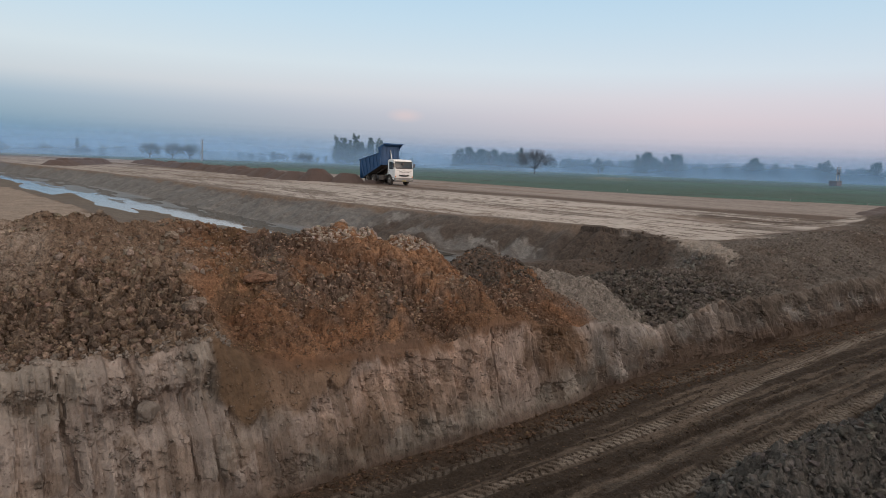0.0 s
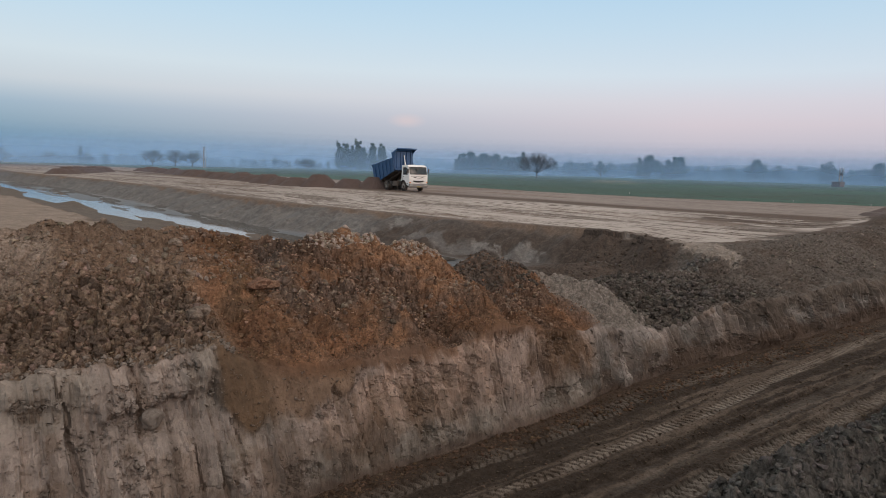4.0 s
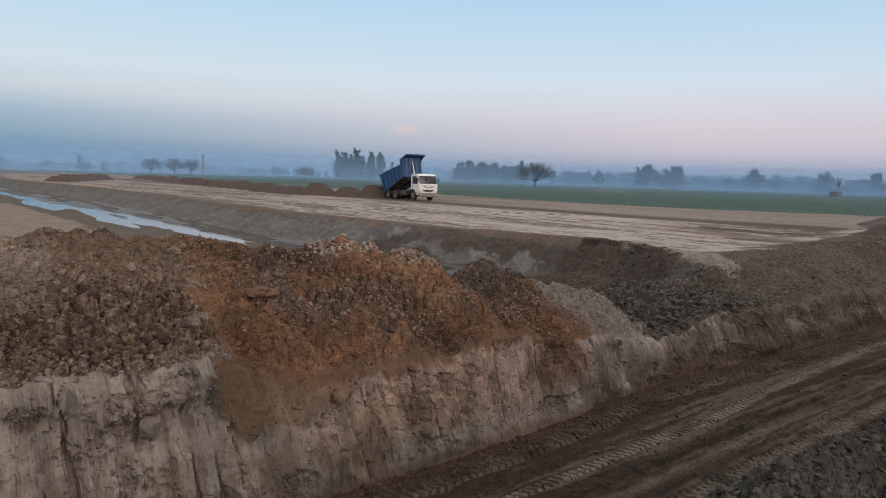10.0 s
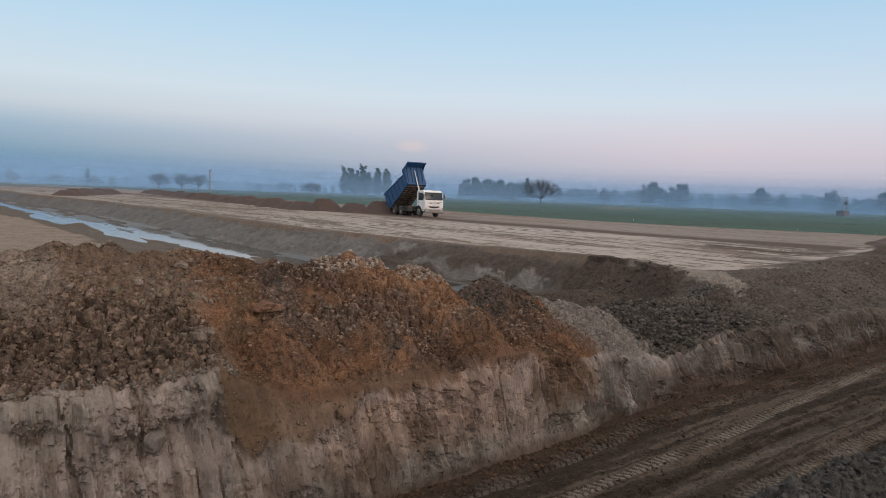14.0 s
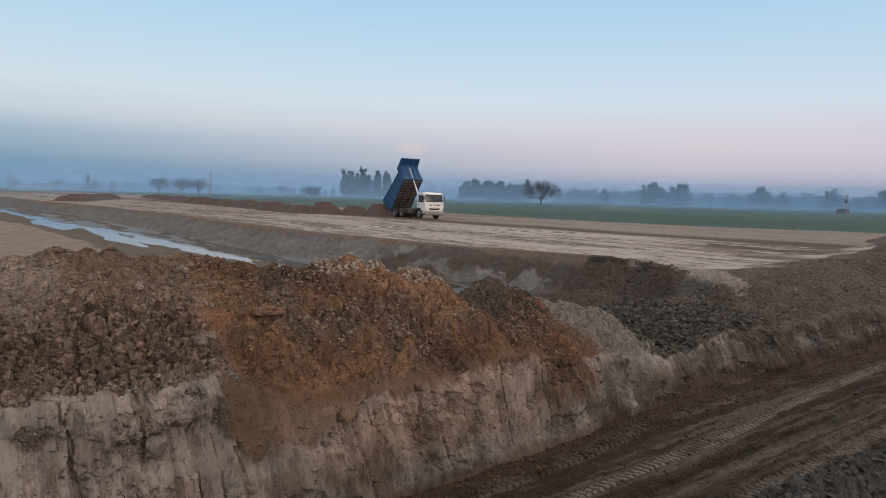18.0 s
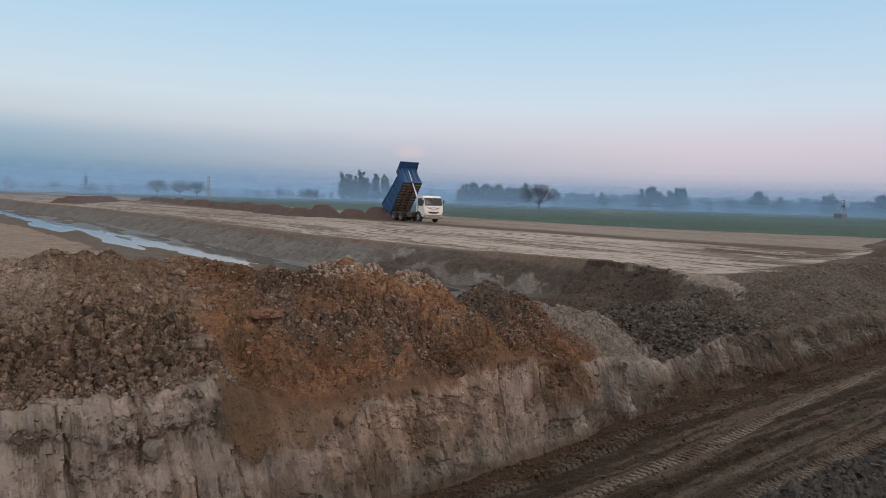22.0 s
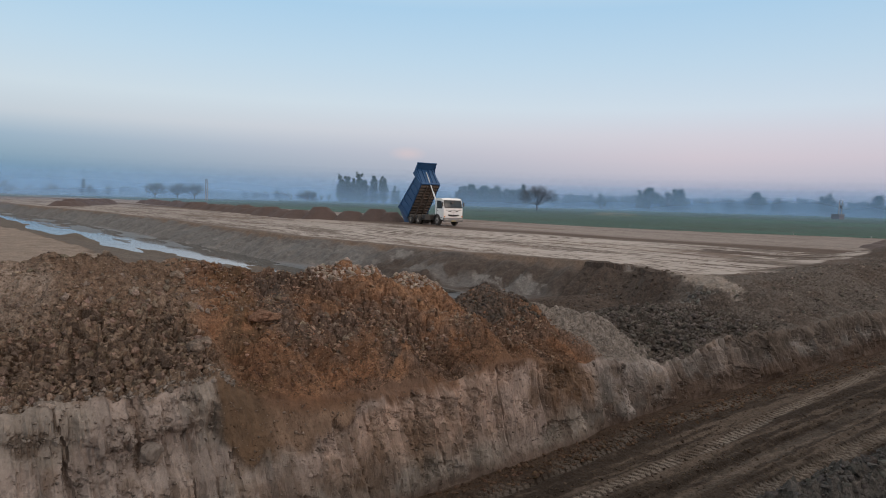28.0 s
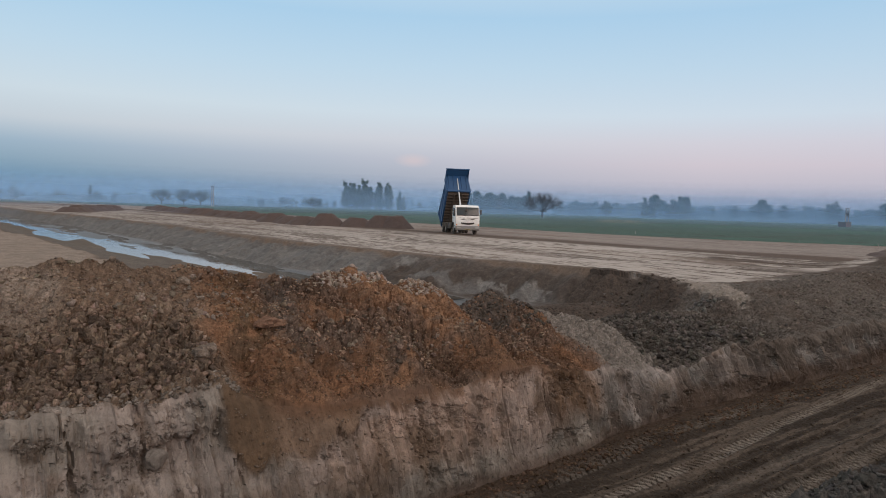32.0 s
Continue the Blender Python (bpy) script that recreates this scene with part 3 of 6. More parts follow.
    # tan soil put on the relief's ridges, painting them as lit
    h = mix3(h, (0.42, 0.242, 0.142), step(0.1, 0.5, run + 0.3 * n2) * mound * 0.4)
    # dark soil put in its furrows as painted shade
    h = mix3(h, (0.165, 0.102, 0.068), step(0.1, 0.5, 0.2 * n2 - run) * mound * 0.6)
    h = mix3(h, (0.47, 0.268, 0.155), fresh_slip(s, w) * step(-0.5, 0.1, fbm(s * 4.5 + 1.5 * w, w * 1.0, 4, 57, 0.6)) * 0.75)
    # first patch paints a hollow's grey shade; the others are grey stony soil
    for ps, pw, ra, rb, k in ((-2.6, 1.9, 0.35, 0.75, 0.85), (-2.0, 1.15, 0.7, 0.3, 0.6), (-0.55, 1.08, 0.55, 0.25, 0.6), (-0.85, 0.65, 0.5, 0.16, 0.75), (0.6, 0.9, 0.5, 0.2, 0.45)):
        h = mix3(h, (0.205, 0.168, 0.142), np.exp(-((s - ps + 0.25 * n1) / ra) ** 4 - ((w - pw + 0.25 * n2) / rb) ** 4) * k)
    h = mix3(h, (0.19, 0.120, 0.066), np.exp(-((s + 3.35 - 0.25 * (w - 1.0) + 0.15 * n2) / 0.42) ** 4) * step(0.1, 0.5, n2 + 0.35) * 0.75)
    h = mix3(h, (0.31, 0.212, 0.148), step(1.5, 2.0, w + 0.3 * n2) * (1 - step(-4.4, -3.4, s)) * 0.9)
    h = mix3(h, (0.50, 0.405, 0.325), step(1.5, 2.2, w) * (1 - step(-6.4, -5.6, s + 0.5 * n1)) * 0.8)
    h = mix3(h, (0.19, 0.125, 0.09), step(0.2, 0.55, n2) * 0.4)
    h = mix3(h, (0.235, 0.166, 0.128), step(0.1, 0.4, fbm(s * 0.9 + w * 0.5, w * 1.3, 3, 95)) * step(-4.0, -3.4, s) * 0.6)
    # shade of the upright hollow under the crest, painted grey-brown
    h = mix3(h, (0.15, 0.115, 0.095), step(-2.6, -2.1, s) * (1 - step(-1.6, -1.0, s)) * step(1.7, 2.4, w) * 0.6)
    h = mix3(h, DARK, step(1.6, 2.1, s + 0.3 * n1) * (1 - step(3.0, 3.5, s)) * step(1.5, 2.2, w) * 0.85)
    h = mix3(h, (0.37, 0.315, 0.268), step(2.9, 3.4, s + 0.25 * n1 + 0.45 * (w - 2.7)))
    h = mix3(h, DARK, step(6.6, 7.3, s + 0.3 * n1 - 0.1 * w))
    h = mix3(h, (0.21, 0.175, 0.147), step(10.5, 12.5, s + n1))
    h = mix3(h, (0.165, 0.125, 0.10), step(-0.1, 0.5, n1) * step(9.0, 13.0, s) * 0.7)
    h = mix3(h, (0.14, 0.106, 0.085), step(4.4, 5.2, w + 0.5 * n1) * step(8.5, 10, s) * (1 - step(0.4, 0.8, s - edge_s(w) + 0.3 * n2)))
    h = mix3(h, (0.50, 0.42, 0.35), step(13.55, 13.8, s + 0.25 * n2 - 0.36 * (w - 3)) * (1 - step(14.3, 14.7, s - 0.75 * (w - 3.0) + 0.3 * n2)) * step(2.5, 2.9, w + 0.4 * n2) * (1 - step(6.2, 7.0, w)) * 0.9)
    h = mix3(h, (0.20, 0.145, 0.112), step(0.4, 0.8, s - edge_s(w) + 0.3 * n2) * step(4.3, 5.6, w - 0.05 * (s - 20) + 0.7 * n1))
    h = mix3(h, (0.125, 0.088, 0.066), disturbed(s, w) * 0.8)
    h = mix3(h, (0.14, 0.105, 0.083), step(29.5, 32, s + n1) * (1 - step(5.6, 6.6, w)))
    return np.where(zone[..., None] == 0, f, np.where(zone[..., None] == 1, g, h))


def sheet(name, verts, faces_shape, material, soil=None, streak=None, keep=None, smooth=True, wet=None):
    """A grid mesh of rows by columns of points."""
    rows, cols = faces_shape
    i = np.arange(rows * cols).reshape(rows, cols)
    q = np.stack((i[:-1, :-1], i[1:, :-1], i[1:, 1:], i[:-1, 1:]), -1).reshape(-1, 4)
    if keep is not None:
        q = q[keep.reshape(-1)]
    me = bpy.data.meshes.new(name)
    me.vertices.add(rows * cols)
    me.vertices.foreach_set("co", verts.reshape(-1).astype(np.float32))
    me.loops.add(len(q) * 4)
    me.loops.foreach_set("vertex_index", q.reshape(-1).astype(np.int32))
    me.polygons.add(len(q))
    me.polygons.foreach_set("loop_start", np.arange(0, len(q) * 4, 4, dtype=np.int32))
    me.polygons.foreach_set("loop_total", np.full(len(q), 4, dtype=np.int32))
    me.polygons.foreach_set("use_smooth", np.full(len(q), smooth))
    me.update(calc_edges=True)
    if soil is not None:
        a = me.color_attributes.new("soil", "FLOAT_COLOR", "POINT")
        a.data.foreach_set("color", np.concatenate((soil.reshape(-1, 3) * TINT, np.ones((rows * cols, 1))), 1).astype(np.float32).reshape(-1))
    if streak is not None:
        a = me.attributes.new("streak", "FLOAT", "POINT")
        a.data.foreach_set("value", streak.reshape(-1).astype(np.float32))
    if wet is not None:
        a = me.attributes.new("wet", "FLOAT", "POINT")
        a.data.foreach_set("value", wet.reshape(-1).astype(np.float32))
    me.materials.append(material)
    ob = new(name, me)
    ob.matrix_world = PLAN
    return ob


# near earthworks: bank, trench floor, cut face and spoil in one sheet
S_NEAR = np.concatenate((np.arange(-16, -9, 0.12), np.arange(-9, -7.4, 0.05), np.arange(-7.4, 6.0, 0.0225), np.arange(6.0, 13, 0.032), np.arange(13, 20, 0.05), np.arange(20, 36.01, 0.1)))
S_NEAR[-1] = 36.0
W_FLOOR = np.concatenate((np.arange(-14, -7.5, 0.2), np.arange(-7.5, -7.1, 0.03), np.arange(-7.1, -5.7, 0.015), np.arange(-5.7, -5.2, 0.03), np.arange(-5.2, -4.2, 0.06), np.arange(-4.2, -2.7, 0.036), np.arange(-2.7, -0.65, 0.025)))
K_WALL = np.linspace(0, 1, 84)
K_HEAP = np.concatenate((np.linspace(0, 0.36, 130)[1:], np.linspace(0.36, 1, 66)[1:]))
sg = S_NEAR[:, None]
fw = np.broadcast_to(W_FLOOR[None, :], (len(S_NEAR), len(W_FLOOR))) + 0 * sg
gap = (toe_w(sg) + 0.65)
fw = np.where(fw > -4.2, -4.2 + (fw + 4.2) * (3.55 + gap) / 3.55, fw)
fz = floor_z(sg + 0 * fw, fw)
wk = K_WALL[None, :]


def facets(s, z, width, tall, seed):
    """Upright planes left by the bucket: each column steps and tilts by itself."""
    u = s / width + 0.35 * fbm(s * 0.9, z * 1.1, 3, seed)
    col_ = np.floor(u)
    v = z / tall + 3 * hash2(col_, col_ * 0, seed + 1) + 0.3 * fbm(s * 2.5, z * 2.5, 3, seed + 2)
    lean_ = (hash2(col_, col_ * 0 + 2, seed + 4) - 0.5) * (u - col_ - 0.5) * 1.2
    return vnoise(col_ * 7.3, v, seed + 3) - 0.5 + lean_


def slots(s, z, width, seed):
    """Narrow dark clefts between the scraped planes, each running part of the height."""
    u = s / width + 0.35 * fbm(s * 0.9, z * 1.1, 3, seed)
    near_ = np.floor(u + 0.5)
    on = step(0.45, 0.6, hash2(near_, near_ * 0, seed + 7)) * step(-0.15, 0.25, fbm(near_ * 3.7, z * 1.6, 3, seed + 8))
    return on * np.exp(-((u - near_) * width / 0.028) ** 2)


def teeth_marks(s, z, width, seed):
    """Grooves of the bucket's teeth: each a plane that ends in a sharp edge."""
    u = s / width + 0.35 * fbm(s * 0.9, z * 1.1, 3, seed)
    col_ = np.floor(u)
    deep = vnoise(col_ * 5.7, z / 0.6 + 3 * hash2(col_, col_ * 0, seed + 1), seed + 3)
    return deep * ((u - col_) ** 1.6 - 0.4)


def slide(s, z):
    """Where loose spoil has run over the lip and smoothed the cut face."""
    foot = curve(s, [-4.2, -3.8, -3.3, -2.8, -2.3, -1.8], [-0.80, -1.08, -1.08, -1.00, -0.80, -0.4])
    return step(-4.16, -4.0, s + 0.10 * fbm(s * 2, z * 3, 3, 341)) * (1 - step(-2.2, -1.6, s)) * step(-0.08, 0.10, z - foot + 0.16 * fbm(s * 4, z * 1.5, 4, 342))


def crumbly(s, z):
    """Where the cut face has broken up."""
    left = 1 - step(-4.2, -3.4, s)
    band = np.exp(-((z + 0.80 + 0.15 * fbm(s * 1.5, s * 0, 3, 77)) / 0.17) ** 2)
    return (1 - slide(s, z)) * step(0.22, 0.40, fbm(s * 1.9 + 3, z * 2.3, 4, 79) + 0.25 * left * band - 0.08 * left * (1 - band))


def bulge(s, z, s0, z0, a, b, turn_=0.0):
    ds, dz = (s - s0) + 0.12 * fbm(s * 3, z * 3, 4, 340), (z - z0) + turn_ * (s - s0) + 0.10 * fbm(s * 3 + 7, z * 3, 4, 341)
    return np.exp(-(ds / a) ** 6 - (dz / b) ** 6)


def face_point(s, k):
    """Across and up on the cut face, from its toe (k = 0) to its lip (k = 1)."""
    z = -2.0 + (wall_top(s) + 2.0) * k
    left, broken = 1 - step(-4.0, -3.2, s), crumbly(s, z)
    gouge = 0.10 * facets(s, z, 0.58, 1.5, 310) + (0.18 + 0.14 * step(3.0, 4.0, s)) * teeth_marks(s, z, 0.27, 300) + 0.08 * teeth_marks(s, z, 0.11, 320) + 0.14 * facets(s, z, 0.45, 0.40, 330) * left
    gouge = gouge - 0.15 * slots(s, z, 0.27, 300) * (1 - 0.4 * left) - broken * 0.05
    flake, tilt = cracked(s / 0.12 + 0.5 * fbm(s * 5, z * 4, 3, 73), z / 0.34 + 0.5 * fbm(s * 5 + 9, z * 4, 3, 75), 450)
    chipped = step(-0.05, 0.25, fbm(s * 2.1, z * 2.6, 3, 70) + 0.12 * left)
    gouge = gouge + chipped * (0.055 * (tilt - 0.5) + 0.012 * step(0.0, 0.12, flake))
    gouge = gouge + broken * 0.05 * fbm(s * 11, z * 9, 4, 74, 0.75) + 0.11 * fbm(s * 0.8, z * 0.6, 3, 72) + 0.014 * fbm(s * 9, z * 6, 4, 76, 0.75)
    loose = slide(s, z)
    gouge = gouge * (1 - 0.85 * loose) + loose * (0.07 + 0.05 * fbm(s * 2.5, z * 1.2, 4, 343) + 0.014 * fbm(s * 14, z * 10, 3, 344))
    # blocks that broke loose under the lip, with crumbs packed between
    gouge = gouge + 0.22 * bulge(s, z, -5.42, -0.30, 0.25, 0.33) + 0.13 * bulge(s, z, -4.55, -0.24, 0.46, 0.27, -0.08) + 0.10 * bulge(s, z, -6.15, -0.22, 0.42, 0.20, 0.06) - 0.12 * bulge(s, z, -4.9, -0.75, 0.5, 0.2)
    return toe_w(s) + wall_run(s) * (k ** 1.15) - gouge * (np.minimum(1, k * 6) * np.minimum(1, (1 - k) * 9 + 0.25 * left)), z


ww, wz = face_point(sg, wk)
hw_ = toe_w(sg) + wall_run(sg) + (10.0 - toe_w(sg) - wall_run(sg)) * K_HEAP[None, :]
hz = heap_z(sg + 0 * hw_, hw_)
rub_, out_ = clod_relief(sg + 0 * hw_, hw_)
hw_ = hw_ - 0.5 * rub_ * out_ * step(0.0, 0.25, K_HEAP[None, :] * 9) * (1 - step(3.0, 4.0, hw_))
# the far rim is turned down into the ground
hw_, hz = np.concatenate((hw_, hw_[:, -1:] + 0.02), 1), np.concatenate((hz, hz[:, -1:] - 0.8), 1)
W_ALL = np.concatenate((fw, ww, hw_), 1)
Z_ALL = np.concatenate((fz, wz, hz), 1)
S_ALL = np.broadcast_to(sg, W_ALL.shape)
ZONE = np.concatenate((np.zeros(fw.shape), np.ones(ww.shape), 2 * np.ones(hw_.shape)), 1)
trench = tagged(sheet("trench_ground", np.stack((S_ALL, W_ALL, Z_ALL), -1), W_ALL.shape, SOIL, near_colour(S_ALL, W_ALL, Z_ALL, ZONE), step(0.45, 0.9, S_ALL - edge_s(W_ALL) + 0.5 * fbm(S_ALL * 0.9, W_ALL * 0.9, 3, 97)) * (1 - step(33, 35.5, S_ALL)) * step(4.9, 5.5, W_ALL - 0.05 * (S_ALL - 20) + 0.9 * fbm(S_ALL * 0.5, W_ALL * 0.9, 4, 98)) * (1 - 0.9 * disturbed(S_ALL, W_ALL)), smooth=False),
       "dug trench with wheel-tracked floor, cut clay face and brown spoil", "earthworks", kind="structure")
for extra in (PACKED, CLAY):
    trench.data.materials.append(extra)
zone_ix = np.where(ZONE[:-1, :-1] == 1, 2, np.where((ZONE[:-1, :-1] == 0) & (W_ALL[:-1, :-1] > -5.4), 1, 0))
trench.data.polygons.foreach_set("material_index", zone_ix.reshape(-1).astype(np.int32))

# the wide ground: embankment, canal, fields to the horizon
s_far = np.concatenate((-np.array([4000, 2200, 1300, 800, 500, 320, 200, 130, 90, 60, 45, 32, 24, 20.0]), np.arange(-16, 8.9, 0.3), np.arange(9, 16.45, 0.12), np.arange(16.5, 20, 0.3), np.arange(20, 36, 0.5), np.arange(36, 54, 0.7), np.arange(54, 75, 0.4),
                        np.array([75, 80, 88, 100, 130, 180, 260, 380, 560, 820, 1200, 1800, 2700, 4000.0])))
w_far = np.concatenate((-np.array([4000, 2000, 900, 400, 200, 90, 45, 25.0]), np.array([-14, -10, -6.2, -5.6, -5.0, -2, -0.2, 0.3, 2, 4, 6, 8.0]), np.arange(10, 40, 0.16), np.arange(40, 60, 0.35), np.arange(60, 130, 0.9),
                        np.arange(130, 260, 4), np.array([265, 300, 360, 440, 560, 720, 1000, 1500, 2300, 4000.0])))
sf, wf = np.meshgrid(s_far, w_far, indexing="ij")
zf = np.where(wf >= 10, base_height(sf, wf), np.where(wf < -5.6, 0.2, np.where(wf < 0, -2.0, base_height(sf, np.maximum(wf, 5.0)))))
zf = np.where((wf == 10) & (sf > -16.1) & (sf < 36.1), heap_z(sf, wf) - 0.16, zf)
zf = np.where((sf > 66) & (wf < 10), -0.5, zf)
zf = np.where((wf > 260) & (sf < 66), zf * (1 - step(260, 420, wf)) - 0.45 * step(260, 420, wf), zf)
past = beyond(sf, wf)
col = np.zeros(sf.shape + (3,)) + np.array((0.20, 0.14, 0.10))
es = edge_s(wf)
ns_ = near_shore(wf)
nn, nm = fbm(sf * 0.15, wf * 0.05, 4, 81), fbm(sf * 1.4, wf * 1.1, 5, 82, 0.62)
col = mix3(col, (0.185, 0.145, 0.118), step(-0.2, 0.5, (sf - es)) * (1 - step(64, 67, past)))
band = curve(wf, [0, 10, 16, 28, 40, 60, 100, 300], [40.5, 39.6, 38.3, 36.9, 35.5, 34.2, 32.5, 30.0]) + 0.5 * nn
col = mix3(col, (0.255, 0.205, 0.175), step(1.2, 3.0, sf - band) * (1 - step(64, 67, past)))
col = mix3(col, (0.125, 0.085, 0.064), np.exp(-((sf - band) / (1.9 + 2.4 * (1 - step(9, 20, wf)))) ** 4) * 0.9)
col = mix3(col, (0.088, 0.060, 0.044), disturbed(sf, wf) * 0.95)
col = mix3(col, (0.11, 0.075, 0.055), np.exp(-((past - 62.6 + 0.5 * nn) / 0.35) ** 2) * 0.7)
col = mix3(col, (0.15, 0.115, 0.09), np.exp(-((past - 65.2 + 0.4 * nn) / 0.7) ** 2) * 0.8)
col = mix3(col, (0.19, 0.125, 0.09), step(0.25, 0.6, nn) * step(0, 2, sf - es) * (1 - step(60, 66, past)) * 0.6)
bankk = step(-4.2, -3.4, sf - es) * (1 - step(-0.5, 0.1, sf - es))
col = mix3(col, (0.17, 0.16, 0.15), bankk)
col = mix3(col, (0.275, 0.25, 0.225), bankk * step(-0.05, 0.4, nm + 0.5 * fbm(wf * 0.16, sf * 0, 3, 83)) * (1 - step(-1.0, -0.3, sf - es)) * 0.35)
col = mix3(col, (0.165, 0.118, 0.09), bankk * step(-1.1, -0.5, sf - es + 0.5 * nm) * 0.18)
col = mix3(col, (0.088, 0.067, 0.054), bankk * step(27, 15, wf + 6 * fbm(sf * 0.5, wf * 0.2, 3, 84)) * 0.92 * (1 - 0.85 * step(0.1, 0.4, nm + 0.25) * np.exp(-((sf - es + 2.2) / 0.7) ** 2)))
for pw_, ps_, ra, rb in ((12.0, 13.62, 1.05, 0.30), (14.2, 13.10, 1.25, 0.20), (21.0, 12.9, 0.8, 0.4)):  # scraped clay showing low on the bank
    blot = np.exp(-((wf - pw_ + 0.5 * nm) / ra) ** 4 - ((sf - ps_ + 0.25 * fbm(wf * 2.2, sf * 2.2, 4, 86)) / rb) ** 4)
    col = mix3(col, (0.30, 0.275, 0.25), step(0.25, 0.55, blot) * step(-0.5, 0.0, fbm(wf * 1.1, sf * 3.2, 4, 85, 0.65)) * 0.62)
col = mix3(col, (0.055, 0.05, 0.046), step(-0.8, 0.2, sf - ns_) * (1 - step(-3.9, -3.0, sf - es)))
col = mix3(col, (0.30, 0.232, 0.18), (1 - step(-0.3, 0.1, sf - tan_edge(wf))))
col = mix3(col, (0.15, 0.12, 0.095), step(-0.1, 0.3, sf - tan_edge(wf)) * (1 - step(-1.2, 0.0, sf - ns_)))
col = mix3(col, (0.06, 0.085, 0.045), step(66.0, 67.5, past))
col = mix3(col, (0.07, 0.10, 0.05), step(265, 420, wf))
streak = (1 - 0.9 * disturbed(sf, wf)) * step(0.3, 1.2, sf - es) * (1 - step(-3.6, -1.8, sf - band + 0.8 * nm)) * (1 - step(230, 270, wf)) * (1 - 0.35 * step(25, 70, wf)) + 0.3 * step(2.5, 4.5, sf - band) * (1 - step(62, 66, past))
inside = (sf[:-1, :-1] > -16.05) & (sf[:-1, :-1] < 35.9) & (wf[:-1, :-1] > -14.05) & (wf[:-1, :-1] < 9.9)
tagged(sheet("ground", np.stack((sf, wf, zf), -1), sf.shape, SOIL_FAR, col * 1.42, streak, keep=~inside,
             wet=step(-0.6, 0.4, sf - ns_) * (1 - step(-3.6, -2.8, sf - es)) * (1 - step(-1.22, -1.05, zf))), "graded earth embankment with pale tyre streaks, canal bed and plain", "ground", kind="structure")

# water in the canal
wm, n_, l_, b_ = principled("still_murky_water", (0.045, 0.045, 0.04), 0.04)
wt_ = noise_tex(n_, l_, 0.5, 4, 0.55)
l_.new(map_range(n_, l_, wt_.outputs[0], 0.35, 0.75, 0.02, 0.09), b_.inputs["Roughness"])
wr_ = noise_tex(n_, l_, 3.0, 3, 0.5, stretch=(1, 0.3, 1))
bump(n_, l_, b_, [(wr_.outputs[0], 0.01)], strength=0.08)
ws, wwv = np.meshgrid(np.linspace(-1.5, 11.0, 17), np.concatenate((np.linspace(13.5, 60, 30), np.linspace(70, 300, 20))), indexing="ij")
tagged(sheet("water", np.stack((ws, wwv, 0 * ws + WATER), -1), ws.shape, wm), "still grey canal water mirroring the pale sky", "water", kind="structure")


# ---- helpers for things ----
def part(name, bm, material, parent, label="", m=None):
    me = bpy.data.meshes.new(name)
    bm.to_mesh(me)
    bm.free()
    if material:
        me.materials.append(material)
    ob = new(name, me)
    ob.parent = parent
    if m is not None:
        ob.matrix_basis = m
    if label:
        ob["label"] = label
    return ob


def box(x0, x1, y0, y1, z0, z1, bev=0.0, bm=None, seg=2):
    own = bm is None
    bm = bmesh.new() if own else bm
    r = bmesh.ops.create_cube(bm, size=1, matrix=Matrix.Translation(((x0 + x1) / 2, (y0 + y1) / 2, (z0 + z1) / 2)) @ Matrix.Diagonal((x1 - x0, y1 - y0, z1 - z0, 1)))
    if bev:
        ed = list({e for v in r["verts"] for e in v.link_edges})
        bmesh.ops.bevel(bm, geom=ed, offset=bev, segments=seg, affect="EDGES", profile=0.6)
    return bm


def rod(p, q, r0, r1=None, seg=10, bm=None):
    bm = bm or bmesh.new()
    p, q = Vector(p), Vector(q)
    d = q - p
    m = Matrix.Translation((p + q) / 2) @ d.to_track_quat("Z", "Y").to_matrix().to_4x4()
    bmesh.ops.create_cone(bm, cap_ends=True, segments=seg, radius1=r0, radius2=r0 if r1 is None else r1, depth=d.length, matrix=m)
    return bm


def prism(points, y0, y1, bev=0.0, bm=None):
    """A profile in x and z drawn out along y."""
    bm = bm or bmesh.new()
    a = [bm.verts.new((x, y0, z)) for x, z in points]
    b = [bm.verts.new((x, y1, z)) for x, z in points]
    fs = [bm.faces.new(a), bm.faces.new(b[::-1])]
    for i in range(len(points)):
        j = (i + 1) % len(points)
        fs.append(bm.faces.new((a[j], a[i], b[i], b[j])))
    bmesh.ops.recalc_face_normals(bm, faces=fs)
    if bev:
        bmesh.ops.bevel(bm, geom=list({e for f in fs for e in f.edges}), offset=bev, segments=2, affect="EDGES")
    return bm


def shade_smooth(ob, angle=40):
    ob.data.shade_smooth()
    ob.data.set_sharp_from_angle(angle=radians(angle))
    return ob


# ---- clods ----
def lump_shape(seed, subdiv=1, rough=0.28, crumbled=0.0):
    bm = bmesh.new()
    bmesh.ops.create_icosphere(bm, subdivisions=subdiv, radius=1)
    for v in bm.verts:
        p = v.co.copy()
        k = 1 + rough * noise.noise(p * 1.3 + Vector((seed * 7.1, 0, 0))) * 1.6 + rough * 0.5 * noise.noise(p * 3.1 + Vector((0, seed * 3.3, 0)))
        if crumbled:
            k -= crumbled * abs(noise.noise(p * 2.6 + Vector((seed * 2.7, 5, 0)))) * 1.5 - 0.6 * crumbled * noise.noise(p * 6.3 + Vector((0, 0, seed * 1.9)))
        v.co *= k
    bm.verts.index_update()
    vs = np.array([v.co[:] for v in bm.verts])
    fs = np.array([[v.index for v in f.verts] for f in bm.faces])
    bm.free()
    return vs, fs


